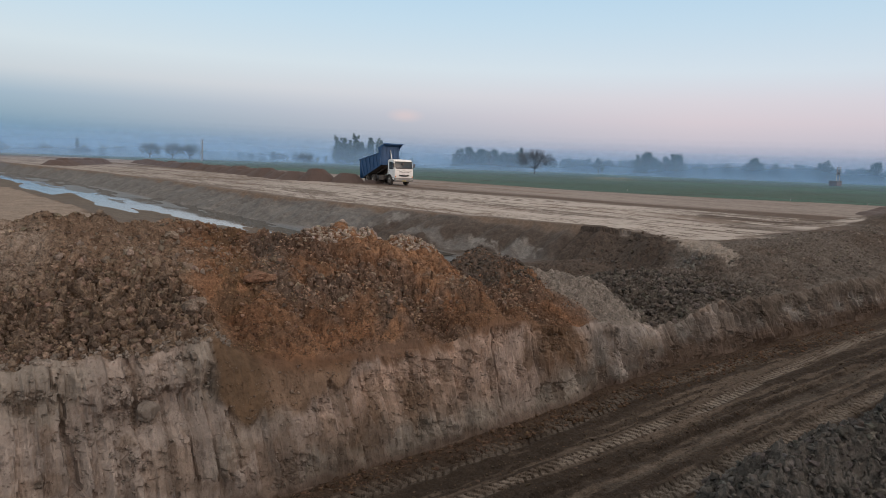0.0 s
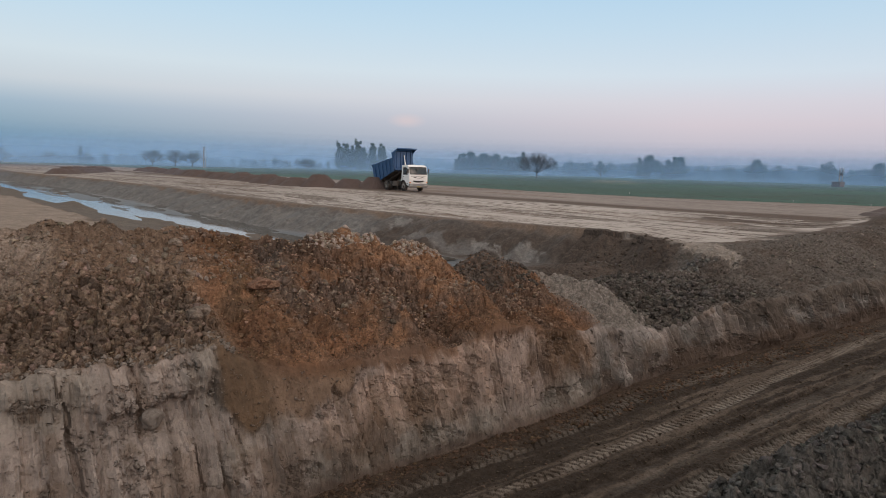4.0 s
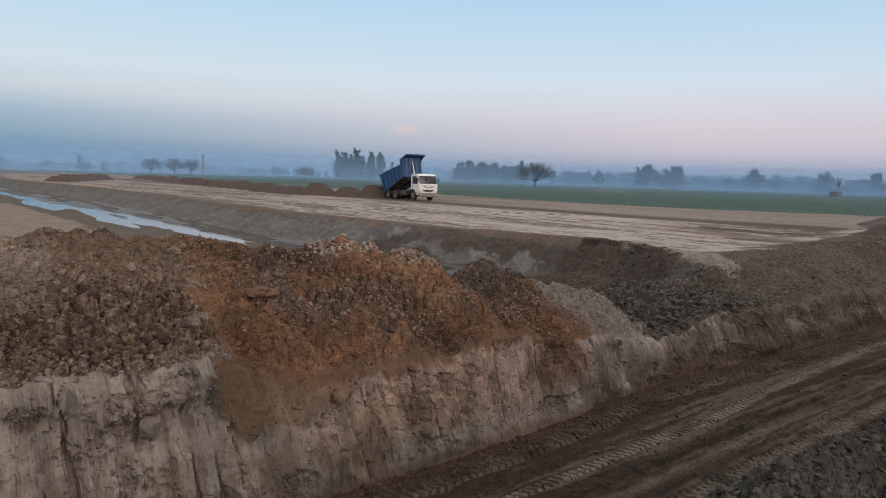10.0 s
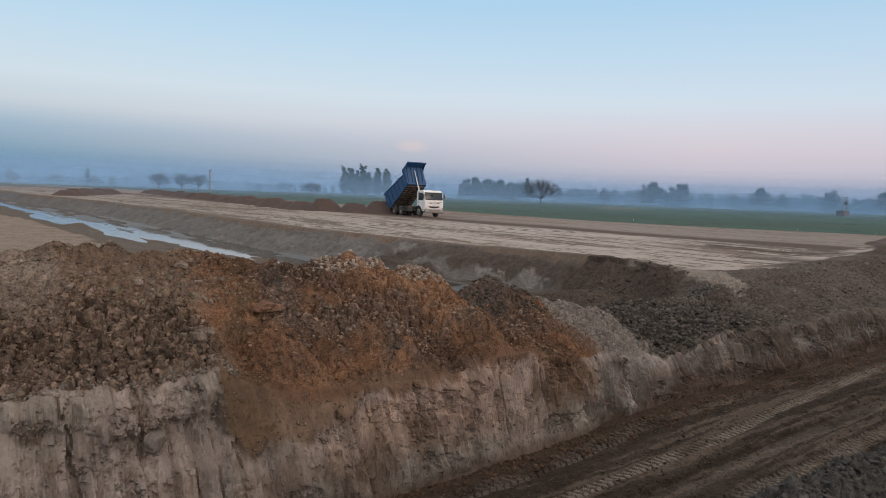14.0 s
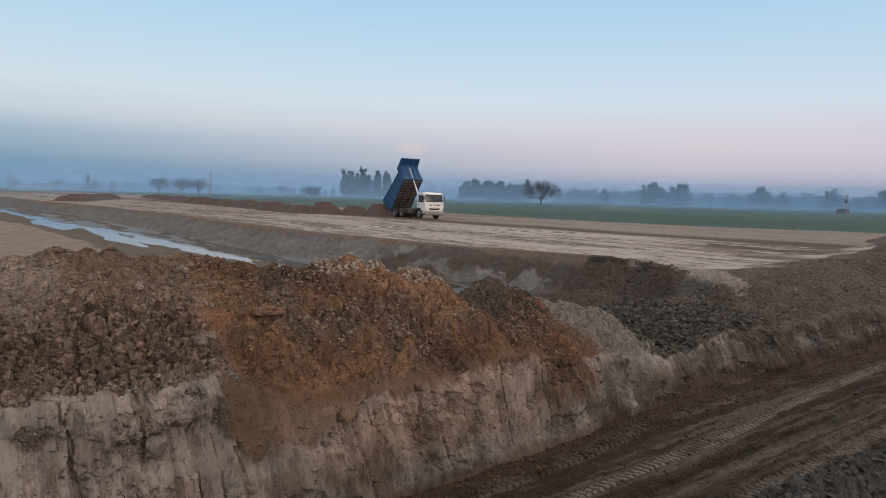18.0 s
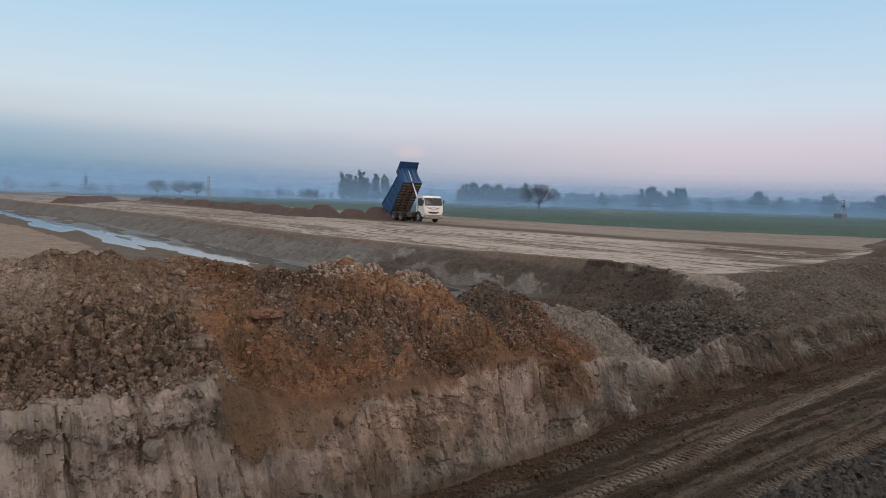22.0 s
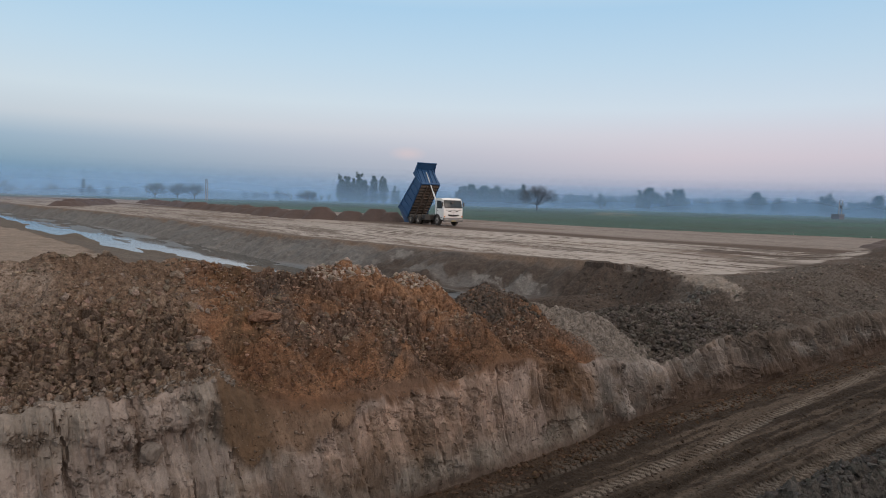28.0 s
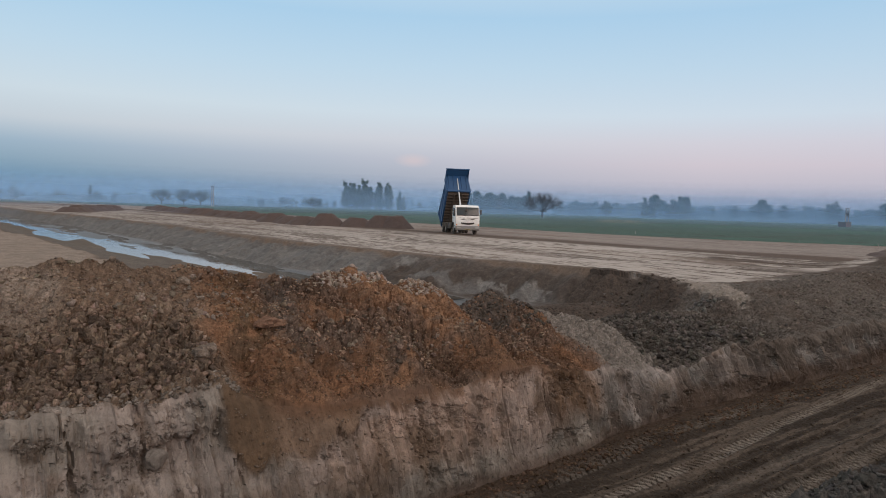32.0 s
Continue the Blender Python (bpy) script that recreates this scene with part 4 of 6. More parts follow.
def crumb_shape(seed):
    """A small angular lump of eight faces."""
    r = np.random.default_rng(100 + seed)
    v = np.array(((1, 0, 0), (-1, 0, 0), (0, 1, 0), (0, -1, 0), (0, 0, 1), (0, 0, -1)), float) * r.uniform(0.6, 1.25, (6, 1)) + r.uniform(-0.3, 0.3, (6, 3))
    f = np.array(((0, 2, 4), (2, 1, 4), (1, 3, 4), (3, 0, 4), (2, 0, 5), (1, 2, 5), (3, 1, 5), (0, 3, 5)))
    return v, f


def clod_shape(seed, points=9):
    """A broken angular clod: the hull of a few scattered points."""
    r = np.random.default_rng(300 + seed)
    bm = bmesh.new()
    p = r.uniform(-1, 1, (points, 3)) * np.array((1.2, 0.95, 0.8))
    if points > 9:
        p = r.normal(size=(points, 3))
        p = p / np.linalg.norm(p, axis=1)[:, None] * r.uniform(0.72, 1.12, (points, 1)) * np.array((1.25, 0.95, 0.8))
    for q in p:
        bm.verts.new(q)
    bmesh.ops.convex_hull(bm, input=bm.verts)
    bmesh.ops.delete(bm, geom=[v for v in bm.verts if not v.link_faces], context="VERTS")
    bmesh.ops.triangulate(bm, faces=bm.faces)
    bm.verts.index_update()
    vs = np.array([v.co[:] for v in bm.verts])
    fs = np.array([[v.index for v in f.verts] for f in bm.faces])
    bm.free()
    return vs, fs


LUMPS = [clod_shape(i) for i in range(16)]
BIG_LUMPS = [lump_shape(40 + i, 2, 0.40, 0.55) for i in range(14)]
CRUMBS = [crumb_shape(i) for i in range(10)]
rng = np.random.default_rng(7)


def clods(name, label, places, sizes, colours, flat=0.9, sink=0.45):
    """Many loose clods in one mesh; places are plan points with heights."""
    vs, fs, cs, base = [], [], [], 0
    for (s, w, z), r, c in zip(places, sizes, colours):
        v, f = (BIG_LUMPS if r > 0.04 else LUMPS if r > 0.02 else CRUMBS)[rng.integers(10)]
        a, b = rng.uniform(0, 6.283), rng.uniform(-0.9, 0.9)
        sc = r * rng.uniform(0.65, 1.35, 3) * np.array((1, 1, flat))
        p = v * sc
        p = np.stack((p[:, 0], p[:, 1] * math.cos(b) - p[:, 2] * math.sin(b), p[:, 1] * math.sin(b) + p[:, 2] * math.cos(b)), 1)
        p = np.stack((p[:, 0] * math.cos(a) - p[:, 1] * math.sin(a), p[:, 0] * math.sin(a) + p[:, 1] * math.cos(a), p[:, 2]), 1)
        vs.append(p + np.array((s, w, z + r * flat * (0.5 - sink))))
        fs.append(f + base)
        cs.append(np.broadcast_to(np.append(c * TINT, 1.0), (len(v), 4)))
        base += len(v)
    vs, fs, cs = np.concatenate(vs), np.concatenate(fs), np.concatenate(cs)
    me = bpy.data.meshes.new(name)
    me.vertices.add(len(vs))
    me.vertices.foreach_set("co", vs.reshape(-1).astype(np.float32))
    me.loops.add(len(fs) * 3)
    me.loops.foreach_set("vertex_index", fs.reshape(-1).astype(np.int32))
    me.polygons.add(len(fs))
    me.polygons.foreach_set("loop_start", np.arange(0, len(fs) * 3, 3, dtype=np.int32))
    me.polygons.foreach_set("loop_total", np.full(len(fs), 3, dtype=np.int32))
    me.update(calc_edges=True)
    a = me.color_attributes.new("soil", "FLOAT_COLOR", "POINT")
    a.data.foreach_set("color", cs.astype(np.float32).reshape(-1))
    me.materials.append(CLOD)
    ob = new(name, me)
    ob.matrix_world = PLAN
    return tagged(ob, label, "clods", kind="stuff")


def scatter(count, s0, s1, w0, w1, r0, r1, colour, height, power=2.2, vary=0.25, mask=None):
    s, w = rng.uniform(s0, s1, count), rng.uniform(w0, w1, count)
    if mask is not None:
        k = mask(s, w) > rng.uniform(0, 1, count)
        s, w = s[k], w[k]
    z = height(s, w)
    r = r0 + (r1 - r0) * rng.uniform(0, 1, len(s)) ** power
    c = np.asarray(colour)[None] * (1 + vary * rng.uniform(-1, 1, (len(s), 1))) * (1 + 0.05 * rng.uniform(-1, 1, (len(s), 3)))
    return np.stack((s, w, z), 1), r, c


def gather(*sets):
    return [np.concatenate([x[i] for x in sets]) for i in range(3)]


def rubble_mask(s, w):
    return (1 - step(-4.3, -3.8, s + 0.2 * fbm(s * 2, w * 2, 3, 91))) * step(0.02, 0.16, w - toe_w(s) - wall_run(s)) * (1 - step(1.5, 2.1, w))


def stony(s, w):
    """Where stones lie thick on the brown spoil."""
    k = step(0.08, 0.5, fbm(s * 0.9 + w * 0.5, w * 1.3, 3, 95))
    for ps, pw, ra, rb in ((-2.6, 1.7, 0.45, 0.6), (-2.0, 1.15, 0.8, 0.3), (-0.55, 1.1, 0.7, 0.3), (-0.85, 0.65, 0.5, 0.2), (0.9, 1.0, 0.6, 0.35)):
        k = np.maximum(k, np.exp(-((s - ps) / ra) ** 4 - ((w - pw) / rb) ** 4))
    return k * (1 - 0.8 * fresh_slip(s, w))


clods("rubble_clods", "grey-brown broken clay clods heaped over the cut face",
      *gather(scatter(3600, -9.5, -3.7, 0.60, 2.3, 0.024, 0.070, (0.37, 0.268, 0.20), heap_z, 1.9, 0.4, rubble_mask),
              scatter(14000, -9.5, -3.6, 0.60, 2.4, 0.009, 0.034, (0.33, 0.237, 0.175), heap_z, 1.8, 0.45, rubble_mask),
              scatter(500, -9.5, -3.2, 1.5, 3.2, 0.02, 0.065, (0.40, 0.315, 0.25), heap_z, 2.0, 0.35),
              scatter(9000, -9.5, -3.0, 1.6, 3.4, 0.006, 0.032, (0.36, 0.265, 0.198), heap_z, 3.0, 0.35)))
lip_s = rng.uniform(-8.8, -3.8, 900)
lip_w = toe_w(lip_s) + wall_run(lip_s) + rng.uniform(-0.02, 0.16, 900)
clods("lip_clods", "pale crumbled clay along the lip of the cut", np.stack((lip_s, lip_w, heap_z(lip_s, lip_w)), 1),
      0.008 + 0.04 * rng.uniform(0, 1, 900) ** 2.2, np.array((0.42, 0.35, 0.29)) * rng.uniform(0.7, 1.2, (900, 1)))
clods("spoil_clods", "loose brown and grey lumps on the spoil heap",
      *gather(scatter(9000, -3.9, 4.2, 0.4, 3.3, 0.007, 0.030, (0.33, 0.188, 0.115), heap_z, 2.4, 0.5),
              scatter(9500, -3.7, 3.4, 0.45, 3.2, 0.010, 0.040, (0.42, 0.288, 0.205), heap_z, 1.9, 0.45, stony),
              scatter(900, -3.7, 3.0, 0.5, 3.0, 0.026, 0.06, (0.36, 0.265, 0.20), heap_z, 1.8, 0.4, stony),
              scatter(500, -3.6, 3.0, 0.5, 3.0, 0.020, 0.05, (0.38, 0.25, 0.17), heap_z, 2.0, 0.4),
              scatter(6000, -3.7, 3.4, 0.05, 0.75, 0.006, 0.026, (0.30, 0.185, 0.122), heap_z, 2.2, 0.5, lambda s, w: step(0.0, 0.06, w - toe_w(s) - wall_run(s))),
              scatter(1500, -1.9, 1.2, 2.3, 3.2, 0.010, 0.042, (0.50, 0.385, 0.30), heap_z, 2.0, 0.35),
              scatter(800, -1.7, 1.3, 2.22, 2.65, 0.012, 0.055, (0.60, 0.49, 0.40), heap_z, 2.0, 0.3),
              scatter(2200, 1.8, 5.0, 1.5, 3.4, 0.012, 0.055, (0.19, 0.155, 0.13), heap_z, 2.0, 0.35, lambda s, w: 1 - step(3.1, 3.7, s + 0.45 * (w - 2.7))),
              scatter(900, 3.5, 7.0, 0.6, 3.4, 0.008, 0.03, (0.36, 0.30, 0.25), heap_z, 2.4, 0.3)))
clods("dark_clods", "dark grey ploughed-up lumps beside the cut",
      *gather(scatter(6500, 6.0, 11.5, 0.7, 5.4, 0.018, 0.085, (0.19, 0.16, 0.135), heap_z, 1.9, 0.45),
              scatter(2500, 10.5, 30.0, 0.8, 4.6, 0.012, 0.075, (0.26, 0.215, 0.178), heap_z, 3.0, 0.4, lambda s, w: 1 - 0.9 * step(13.4, 14.0, s) * (1 - step(17, 18, s)) * step(2.6, 3.2, w)),
              scatter(500, 9.0, 15.0, 5.0, 8.5, 0.02, 0.08, (0.16, 0.12, 0.095), heap_z, 2.6, 0.3),
              scatter(60, 12.6, 13.6, 3.4, 4.4, 0.03, 0.10, (0.29, 0.26, 0.23), heap_z, 1.6, 0.2),
              scatter(60, 12.8, 14.0, 7.4, 8.4, 0.02, 0.07, (0.22, 0.19, 0.165), heap_z, 1.6, 0.2)))
clods("bank_clods", "rough grey clay lumps on the near bank",
      *gather(scatter(16000, -4.5, 3.0, -7.4, -5.9, 0.003, 0.013, (0.175, 0.160, 0.142), floor_z, 2.2, 0.3, lambda s, w: step(-4.3, -3.8, s)),
              scatter(6500, -4.4, 4.0, -7.2, -5.8, 0.009, 0.042, (0.165, 0.152, 0.136), floor_z, 2.0, 0.35, lambda s, w: step(-4.3, -3.8, s)),
              scatter(60, -4.5, -4.0, -6.7, -6.3, 0.02, 0.05, (0.32, 0.29, 0.26), floor_z, 1.5, 0.2)))


def face_scatter(count, s0, s1, r0, r1, colour, power=2.4, mask=None):
    """Crumbs clinging to the cut face."""
    s, k = rng.uniform(s0, s1, count), rng.uniform(0.05, 0.98, count)
    w, z = face_point(s, k)
    if mask is not None:
        q = mask(s, z) > rng.uniform(0, 1, count)
        s, k, z, w = s[q], k[q], z[q], w[q]
    r = r0 + (r1 - r0) * rng.uniform(0, 1, len(s)) ** power
    c = near_colour(s, w, z, np.ones(len(s))) * 0.5 + np.asarray(colour)[None] * 0.5
    return np.stack((s, w - 0.2 * r, z), 1), r, c * (1 + 0.25 * rng.uniform(-1, 1, (len(s), 1)))


clods("face_crumbs", "crumbling clay lumps clinging to the cut face",
      *gather(face_scatter(7000, -8.5, -3.4, 0.006, 0.034, (0.38, 0.325, 0.275), 2.2, crumbly),
              face_scatter(160, -8.5, -3.4, 0.03, 0.06, (0.38, 0.325, 0.275), 1.5, crumbly),
              face_scatter(6000, -3.6, 3.5, 0.006, 0.026, (0.34, 0.26, 0.205), 2.2, crumbly),
              face_scatter(4500, -8.5, 8.0, 0.006, 0.026, (0.42, 0.34, 0.28), 1.8),
              face_scatter(800, -4.1, -2.0, 0.005, 0.022, (0.25, 0.158, 0.098), 2.4, slide),
              face_scatter(5000, 3.2, 16.0, 0.008, 0.04, (0.30, 0.258, 0.22), 2.2, crumbly)))
clods("trench_clods", "small crumbs of earth along the trench floor",
      *gather(scatter(9000, -4, 14, -5.0, -0.2, 0.005, 0.024, (0.18, 0.128, 0.092), floor_z, 2.0, 0.4),
              scatter(7000, -4, 20, -5.2, -0.1, 0.012, 0.040, (0.17, 0.122, 0.088), floor_z, 2.0, 0.45, lambda s, w: step(-0.1, 0.35, fbm(s * 0.25, w * 3.2, 3, 43))),
              scatter(2500, -4, 16, -1.0, -0.3, 0.010, 0.05, (0.21, 0.13, 0.085), floor_z, 2.2, 0.35)))


def single_clods(name, label, group, count, s0, s1, w0, w1, r0, r1, colour, mask=None):
    """The largest clods, each lying loose by itself."""
    meshes = []
    for k, (v, f) in enumerate(BIG_LUMPS):
        me = bpy.data.meshes.new(name)
        me.from_pydata(v.tolist(), [], f.tolist())
        a = me.color_attributes.new("soil", "FLOAT_COLOR", "POINT")
        shade = np.asarray(colour) * TINT * (0.72 + 0.56 * ((k * 5) % 14) / 13)
        a.data.foreach_set("color", np.tile(np.array((*shade, 1.0), np.float32), len(v)))
        me.materials.append(CLOD)
        meshes.append(me)
    places, sizes, _ = scatter(count, s0, s1, w0, w1, r0, r1, colour, heap_z, 1.3, 0.3, mask)
    for (s, w, z), r in zip(places, sizes):
        ob = new(name, meshes[rng.integers(len(meshes))])
        ob.matrix_world = plan(s, w, z + 0.25 * r) @ pose(0, 0, 0, *rng.uniform(0, 360, 3))
        ob.scale = r * rng.uniform(0.8, 1.25, 3)
        tagged(ob, label, "clod", group)


single_clods("clay_clod", "large grey-brown clay clod in the rubble slope", "clods in the rubble", 330, -8.6, -3.8, 0.62, 1.7, 0.045, 0.085, (0.385, 0.280, 0.212), rubble_mask)
single_clods("spoil_stone", "tan stony lump lying on the brown spoil", "lumps on the spoil heap", 130, -3.6, 3.0, 0.5, 2.7, 0.026, 0.055, (0.42, 0.31, 0.235), stony)
single_clods("dark_clod", "dark ploughed-up clay clod beside the cut", "dark clods beside the cut", 120, 6.2, 11.2, 0.9, 4.8, 0.06, 0.11, (0.19, 0.162, 0.138))


def clay_block(label, s, w, z, size, colour, seed, turn=0.0, square=1.0, cut=False, lift=0.0):
    """One large lump of clay, lying by itself; cut ones have flat-scraped sides."""
    v, f = lump_shape(seed, 4 if square < 1 else 3, 0.2 if square < 1 else 0.32)
    v = np.sign(v) * np.abs(v) ** square
    me = bpy.data.meshes.new("clay_block")
    me.from_pydata((v * np.array(size)).tolist(), [], f.tolist())
    a = me.color_attributes.new("soil", "FLOAT_COLOR", "POINT")
    a.data.foreach_set("color", np.tile(np.array((*(np.array(colour) * TINT * 1.25), 1.0), np.float32), len(v)))
    me.materials.append(CLAY if cut else SOIL)
    ob = new("clay_block", me)
    ob.matrix_world = plan(s, w, z if z < -0.5 else float(heap_z(np.array([s]), np.array([w]))[0]) + 0.35 * size[2] + lift, turn)
    return tagged(ob, label, "clay block", "clay blocks on the spoil")


clay_block("pale rounded clay block at the edge of the cut", -6.08, 0.58, -0.10, (0.105, 0.08, 0.055), (0.36, 0.30, 0.25), 3)
clay_block("tan flat-sided clay block among the clods", -4.18, 0.90, 0.10, (0.17, 0.14, 0.13), (0.27, 0.21, 0.165), 4, 30)
clay_block("small dark clay lump under the lip", -4.98, 0.20, -0.74, (0.14, 0.10, 0.12), (0.30, 0.25, 0.21), 13, 30, 0.7, True)
clay_block("rusty overhanging clay slab in the spoil", -3.04, 1.46, 0.56, (0.21, 0.13, 0.085), (0.26, 0.15, 0.10), 7, 20, lift=0.07)
clay_block("dark brown clay slab in the spoil", -2.84, 1.50, 0.60, (0.15, 0.10, 0.07), (0.30, 0.18, 0.12), 8, -20, lift=0.06)
clay_block("small grey clay block on the spoil's crest", -3.95, 2.6, 1.30, (0.10, 0.08, 0.06), (0.34, 0.27, 0.21), 9)


# ---- tipper truck ----
WHITE_PAINT = worn("white_cab_paint", (0.80, 0.80, 0.79), 0.35, amount=0.28, dirt=(0.42, 0.36, 0.30), scale=1.6)
BLUE_PAINT = worn("blue_body_paint", (0.012, 0.066, 0.175), 0.45, amount=0.25, dirt=(0.05, 0.075, 0.11), scale=1.3)
DARK_STEEL = worn("dark_chassis_steel", (0.06, 0.06, 0.065), 0.6, 0.3, amount=0.6)
UNDER = worn("muddy_underframe", (0.085, 0.068, 0.058), 0.85, amount=0.6, dirt=(0.15, 0.115, 0.09))
RUBBER = worn("tyre_rubber", (0.03, 0.03, 0.03), 0.9, amount=0.85, dirt=(0.22, 0.18, 0.15))
RIM = worn("dusty_rim", (0.30, 0.28, 0.26), 0.6, 0.4, amount=0.7, dirt=(0.25, 0.20, 0.16))
BLACK = worn("black_plastic", (0.02, 0.02, 0.022), 0.5, amount=0.35)
CHROME = worn("hydraulic_steel", (0.62, 0.63, 0.64), 0.3, 0.6, amount=0.3)
GLASS = principled("dark_cab_glass", (0.025, 0.032, 0.036), 0.22)[0]
LAMP = principled("lamp_glass", (0.32, 0.32, 0.31), 0.12)[0]
ORANGE = principled("amber_lens", (0.65, 0.20, 0.02), 0.2)[0]
YELLOW = worn("yellow_plate", (0.36, 0.29, 0.12), 0.5, amount=0.3)

REAR, BOGIE = 3.90, 1.62
PIVOT = (-6.19, 0.82)

truck = tagged(new("tipper_truck"), "white-cabbed tipper truck with a raised blue dump body", "truck")


def tyre_mesh(width, r=0.52):
    prof = [(0.0, r - 0.20), (0.015, r - 0.13), (0.03, r - 0.03), (0.07, r), (width - 0.07, r), (width - 0.03, r - 0.03), (width - 0.015, r - 0.13), (width, r - 0.20)]
    bm = bmesh.new()
    n = 30
    rings = [[bm.verts.new((rr * math.sin(2 * math.pi * i / n), y - width / 2, rr * math.cos(2 * math.pi * i / n))) for i in range(n)] for y, rr in prof]
    for k in range(len(prof) - 1):
        for i in range(n):
            j = (i + 1) % n
            bm.faces.new((rings[k][i], rings[k][j], rings[k + 1][j], rings[k + 1][i]))
    for i in range(n):  # tread lugs
        a = 2 * math.pi * (i + 0.5) / n
        box(-0.03, 0.03, -width / 2 + 0.03, width / 2 - 0.03, r - 0.01, r + 0.018, bm=bm)
        bm.verts.ensure_lookup_table()
        bmesh.ops.rotate(bm, verts=bm.verts[-8:], cent=(0, 0, 0), matrix=Matrix.Rotation(a, 3, "Y"))
    bmesh.ops.recalc_face_normals(bm, faces=bm.faces)
    return bm


def rim_mesh(out, dish):
    bm = bmesh.new()
    n = 24
    prof = [(out, 0.325), (out, 0.29), (out - dish * 0.4, 0.265), (out - dish, 0.17), (out - dish * 0.7, 0.14), (out - dish * 0.5, 0.12), (out - dish * 0.5, 0.001)]
    rings = [[bm.verts.new((rr * math.sin(2 * math.pi * i / n), y, rr * math.cos(2 * math.pi * i / n))) for i in range(n)] for y, rr in prof]
    for k in range(len(prof) - 1):
        for i in range(n):
            j = (i + 1) % n
            bm.faces.new((rings[k][i], rings[k + 1][i], rings[k + 1][j], rings[k][j]))
    for i in range(10):
        a = 2 * math.pi * i / 10
        rod((0.205 * math.sin(a), out - dish, 0.205 * math.cos(a)), (0.205 * math.sin(a), out - dish * 0.6, 0.205 * math.cos(a)), 0.018, seg=6, bm=bm)
    bmesh.ops.recalc_face_normals(bm, faces=bm.faces)
    return bm


WHEELS = []
for ax, rear in ((0.0, False), (-REAR, True), (-REAR - BOGIE, True)):
    for side in (-1, 1):
        hub = part("wheel", rod((0, -0.2, 0), (0, 0.2, 0), 0.11, seg=12), DARK_STEEL, truck)
        if rear:
            for off in (0.17, -0.17):
                t_ = part("tyre", tyre_mesh(0.29), RUBBER, hub, m=Matrix.Translation((0, off, 0)))
                shade_smooth(t_, 50)
            r_ = part("rim", rim_mesh(0.27, 0.16), RIM, hub, m=pose(0, 0, 0, 0, 0, 180 if side < 0 else 0))
            WHEELS.append((hub, ax, side * 0.90))
        else:
            shade_smooth(part("tyre", tyre_mesh(0.31), RUBBER, hub), 50)
            r_ = part("rim", rim_mesh(0.12, -0.06), RIM, hub, m=pose(0, 0, 0, 0, 0, 180 if side < 0 else 0))
            WHEELS.append((hub, ax, side * 1.04))
        shade_smooth(r_, 40)

# chassis
bm = box(-6.45, 1.05, -0.45, -0.36, 0.78, 1.03, 0.01)
box(-6.45, 1.05, 0.36, 0.45, 0.78, 1.03, 0.01, bm)
for x in (-6.3, -4.6, -3.0, -1.8, -0.6, 0.7):
    box(x - 0.06, x + 0.06, -0.4, 0.4, 0.80, 1.0, bm=bm)
part("chassis_frame", bm, DARK_STEEL, truck)
for x in (0.0, -REAR, -REAR - BOGIE):
    b_ax = rod((x, -0.95, 0.52), (x, 0.95, 0.52), 0.085, seg=12)
    bmesh.ops.create_uvsphere(b_ax, u_segments=14, v_segments=8, radius=0.22 if x < 0 else 0.12, matrix=Matrix.Translation((x, 0, 0.52)))
    part("axle", b_ax, DARK_STEEL, truck)
for side in (-1, 1):
    bm = bmesh.new()
    for k in range(5):
        box(-REAR - BOGIE + 0.1 * k, -REAR - 0.1 * k, side * 0.5 - 0.045, side * 0.5 + 0.045, 0.56 + 0.035 * k, 0.59 + 0.035 * k, bm=bm)
    part("leaf_spring", bm, DARK_STEEL, truck)
shade_smooth(part("fuel_tank", box(-2.55, -1.45, -1.15, -0.52, 0.52, 1.05, 0.09, seg=3), UNDER, truck), 40)
shade_smooth(part("air_tank", rod((-1.3, 0.8, 0.72), (-2.4, 0.8, 0.72), 0.19, seg=16), DARK_STEEL, truck), 40)
part("battery_box", box(-3.15, -2.65, -1.1, -0.55, 0.62, 1.02, 0.03), BLACK, truck)
part("spare_frame", box(-1.2, -0.8, -0.55, 0.55, 0.95, 1.9, 0.04), DARK_STEEL, truck)
for side in (-1, 1):
    part("side_guard", box(-3.0, -1.3, side * 1.16 - 0.02, side * 1.16 + 0.02, 0.50, 0.58, 0.01), UNDER, truck)
part("rear_bumper", box(-6.55, -6.45, -1.1, 1.1, 0.55, 0.68, 0.01), DARK_STEEL, truck)

# cab
arch = [(0.64 * math.cos(a), 0.52 + 0.66 * math.sin(a)) for a in [math.pi * k / 10 for k in range(1, 10)]]
outline = [(1.18, 0.62), (1.27, 0.80), (1.30, 1.55), (1.26, 1.85), (1.05, 2.66), (0.90, 2.82), (0.55, 2.90), (-0.30, 2.88), (-0.41, 2.80), (-0.45, 1.12), (-0.42, 1.08)] + [(x, z) for x, z in arch[::-1] if z > 0.9 and x > -0.38] + [(0.70, 0.62)]
cab = shade_smooth(part("cab", prism(outline, -1.20, 1.20, 0.045), WHITE_PAINT, truck), 35)
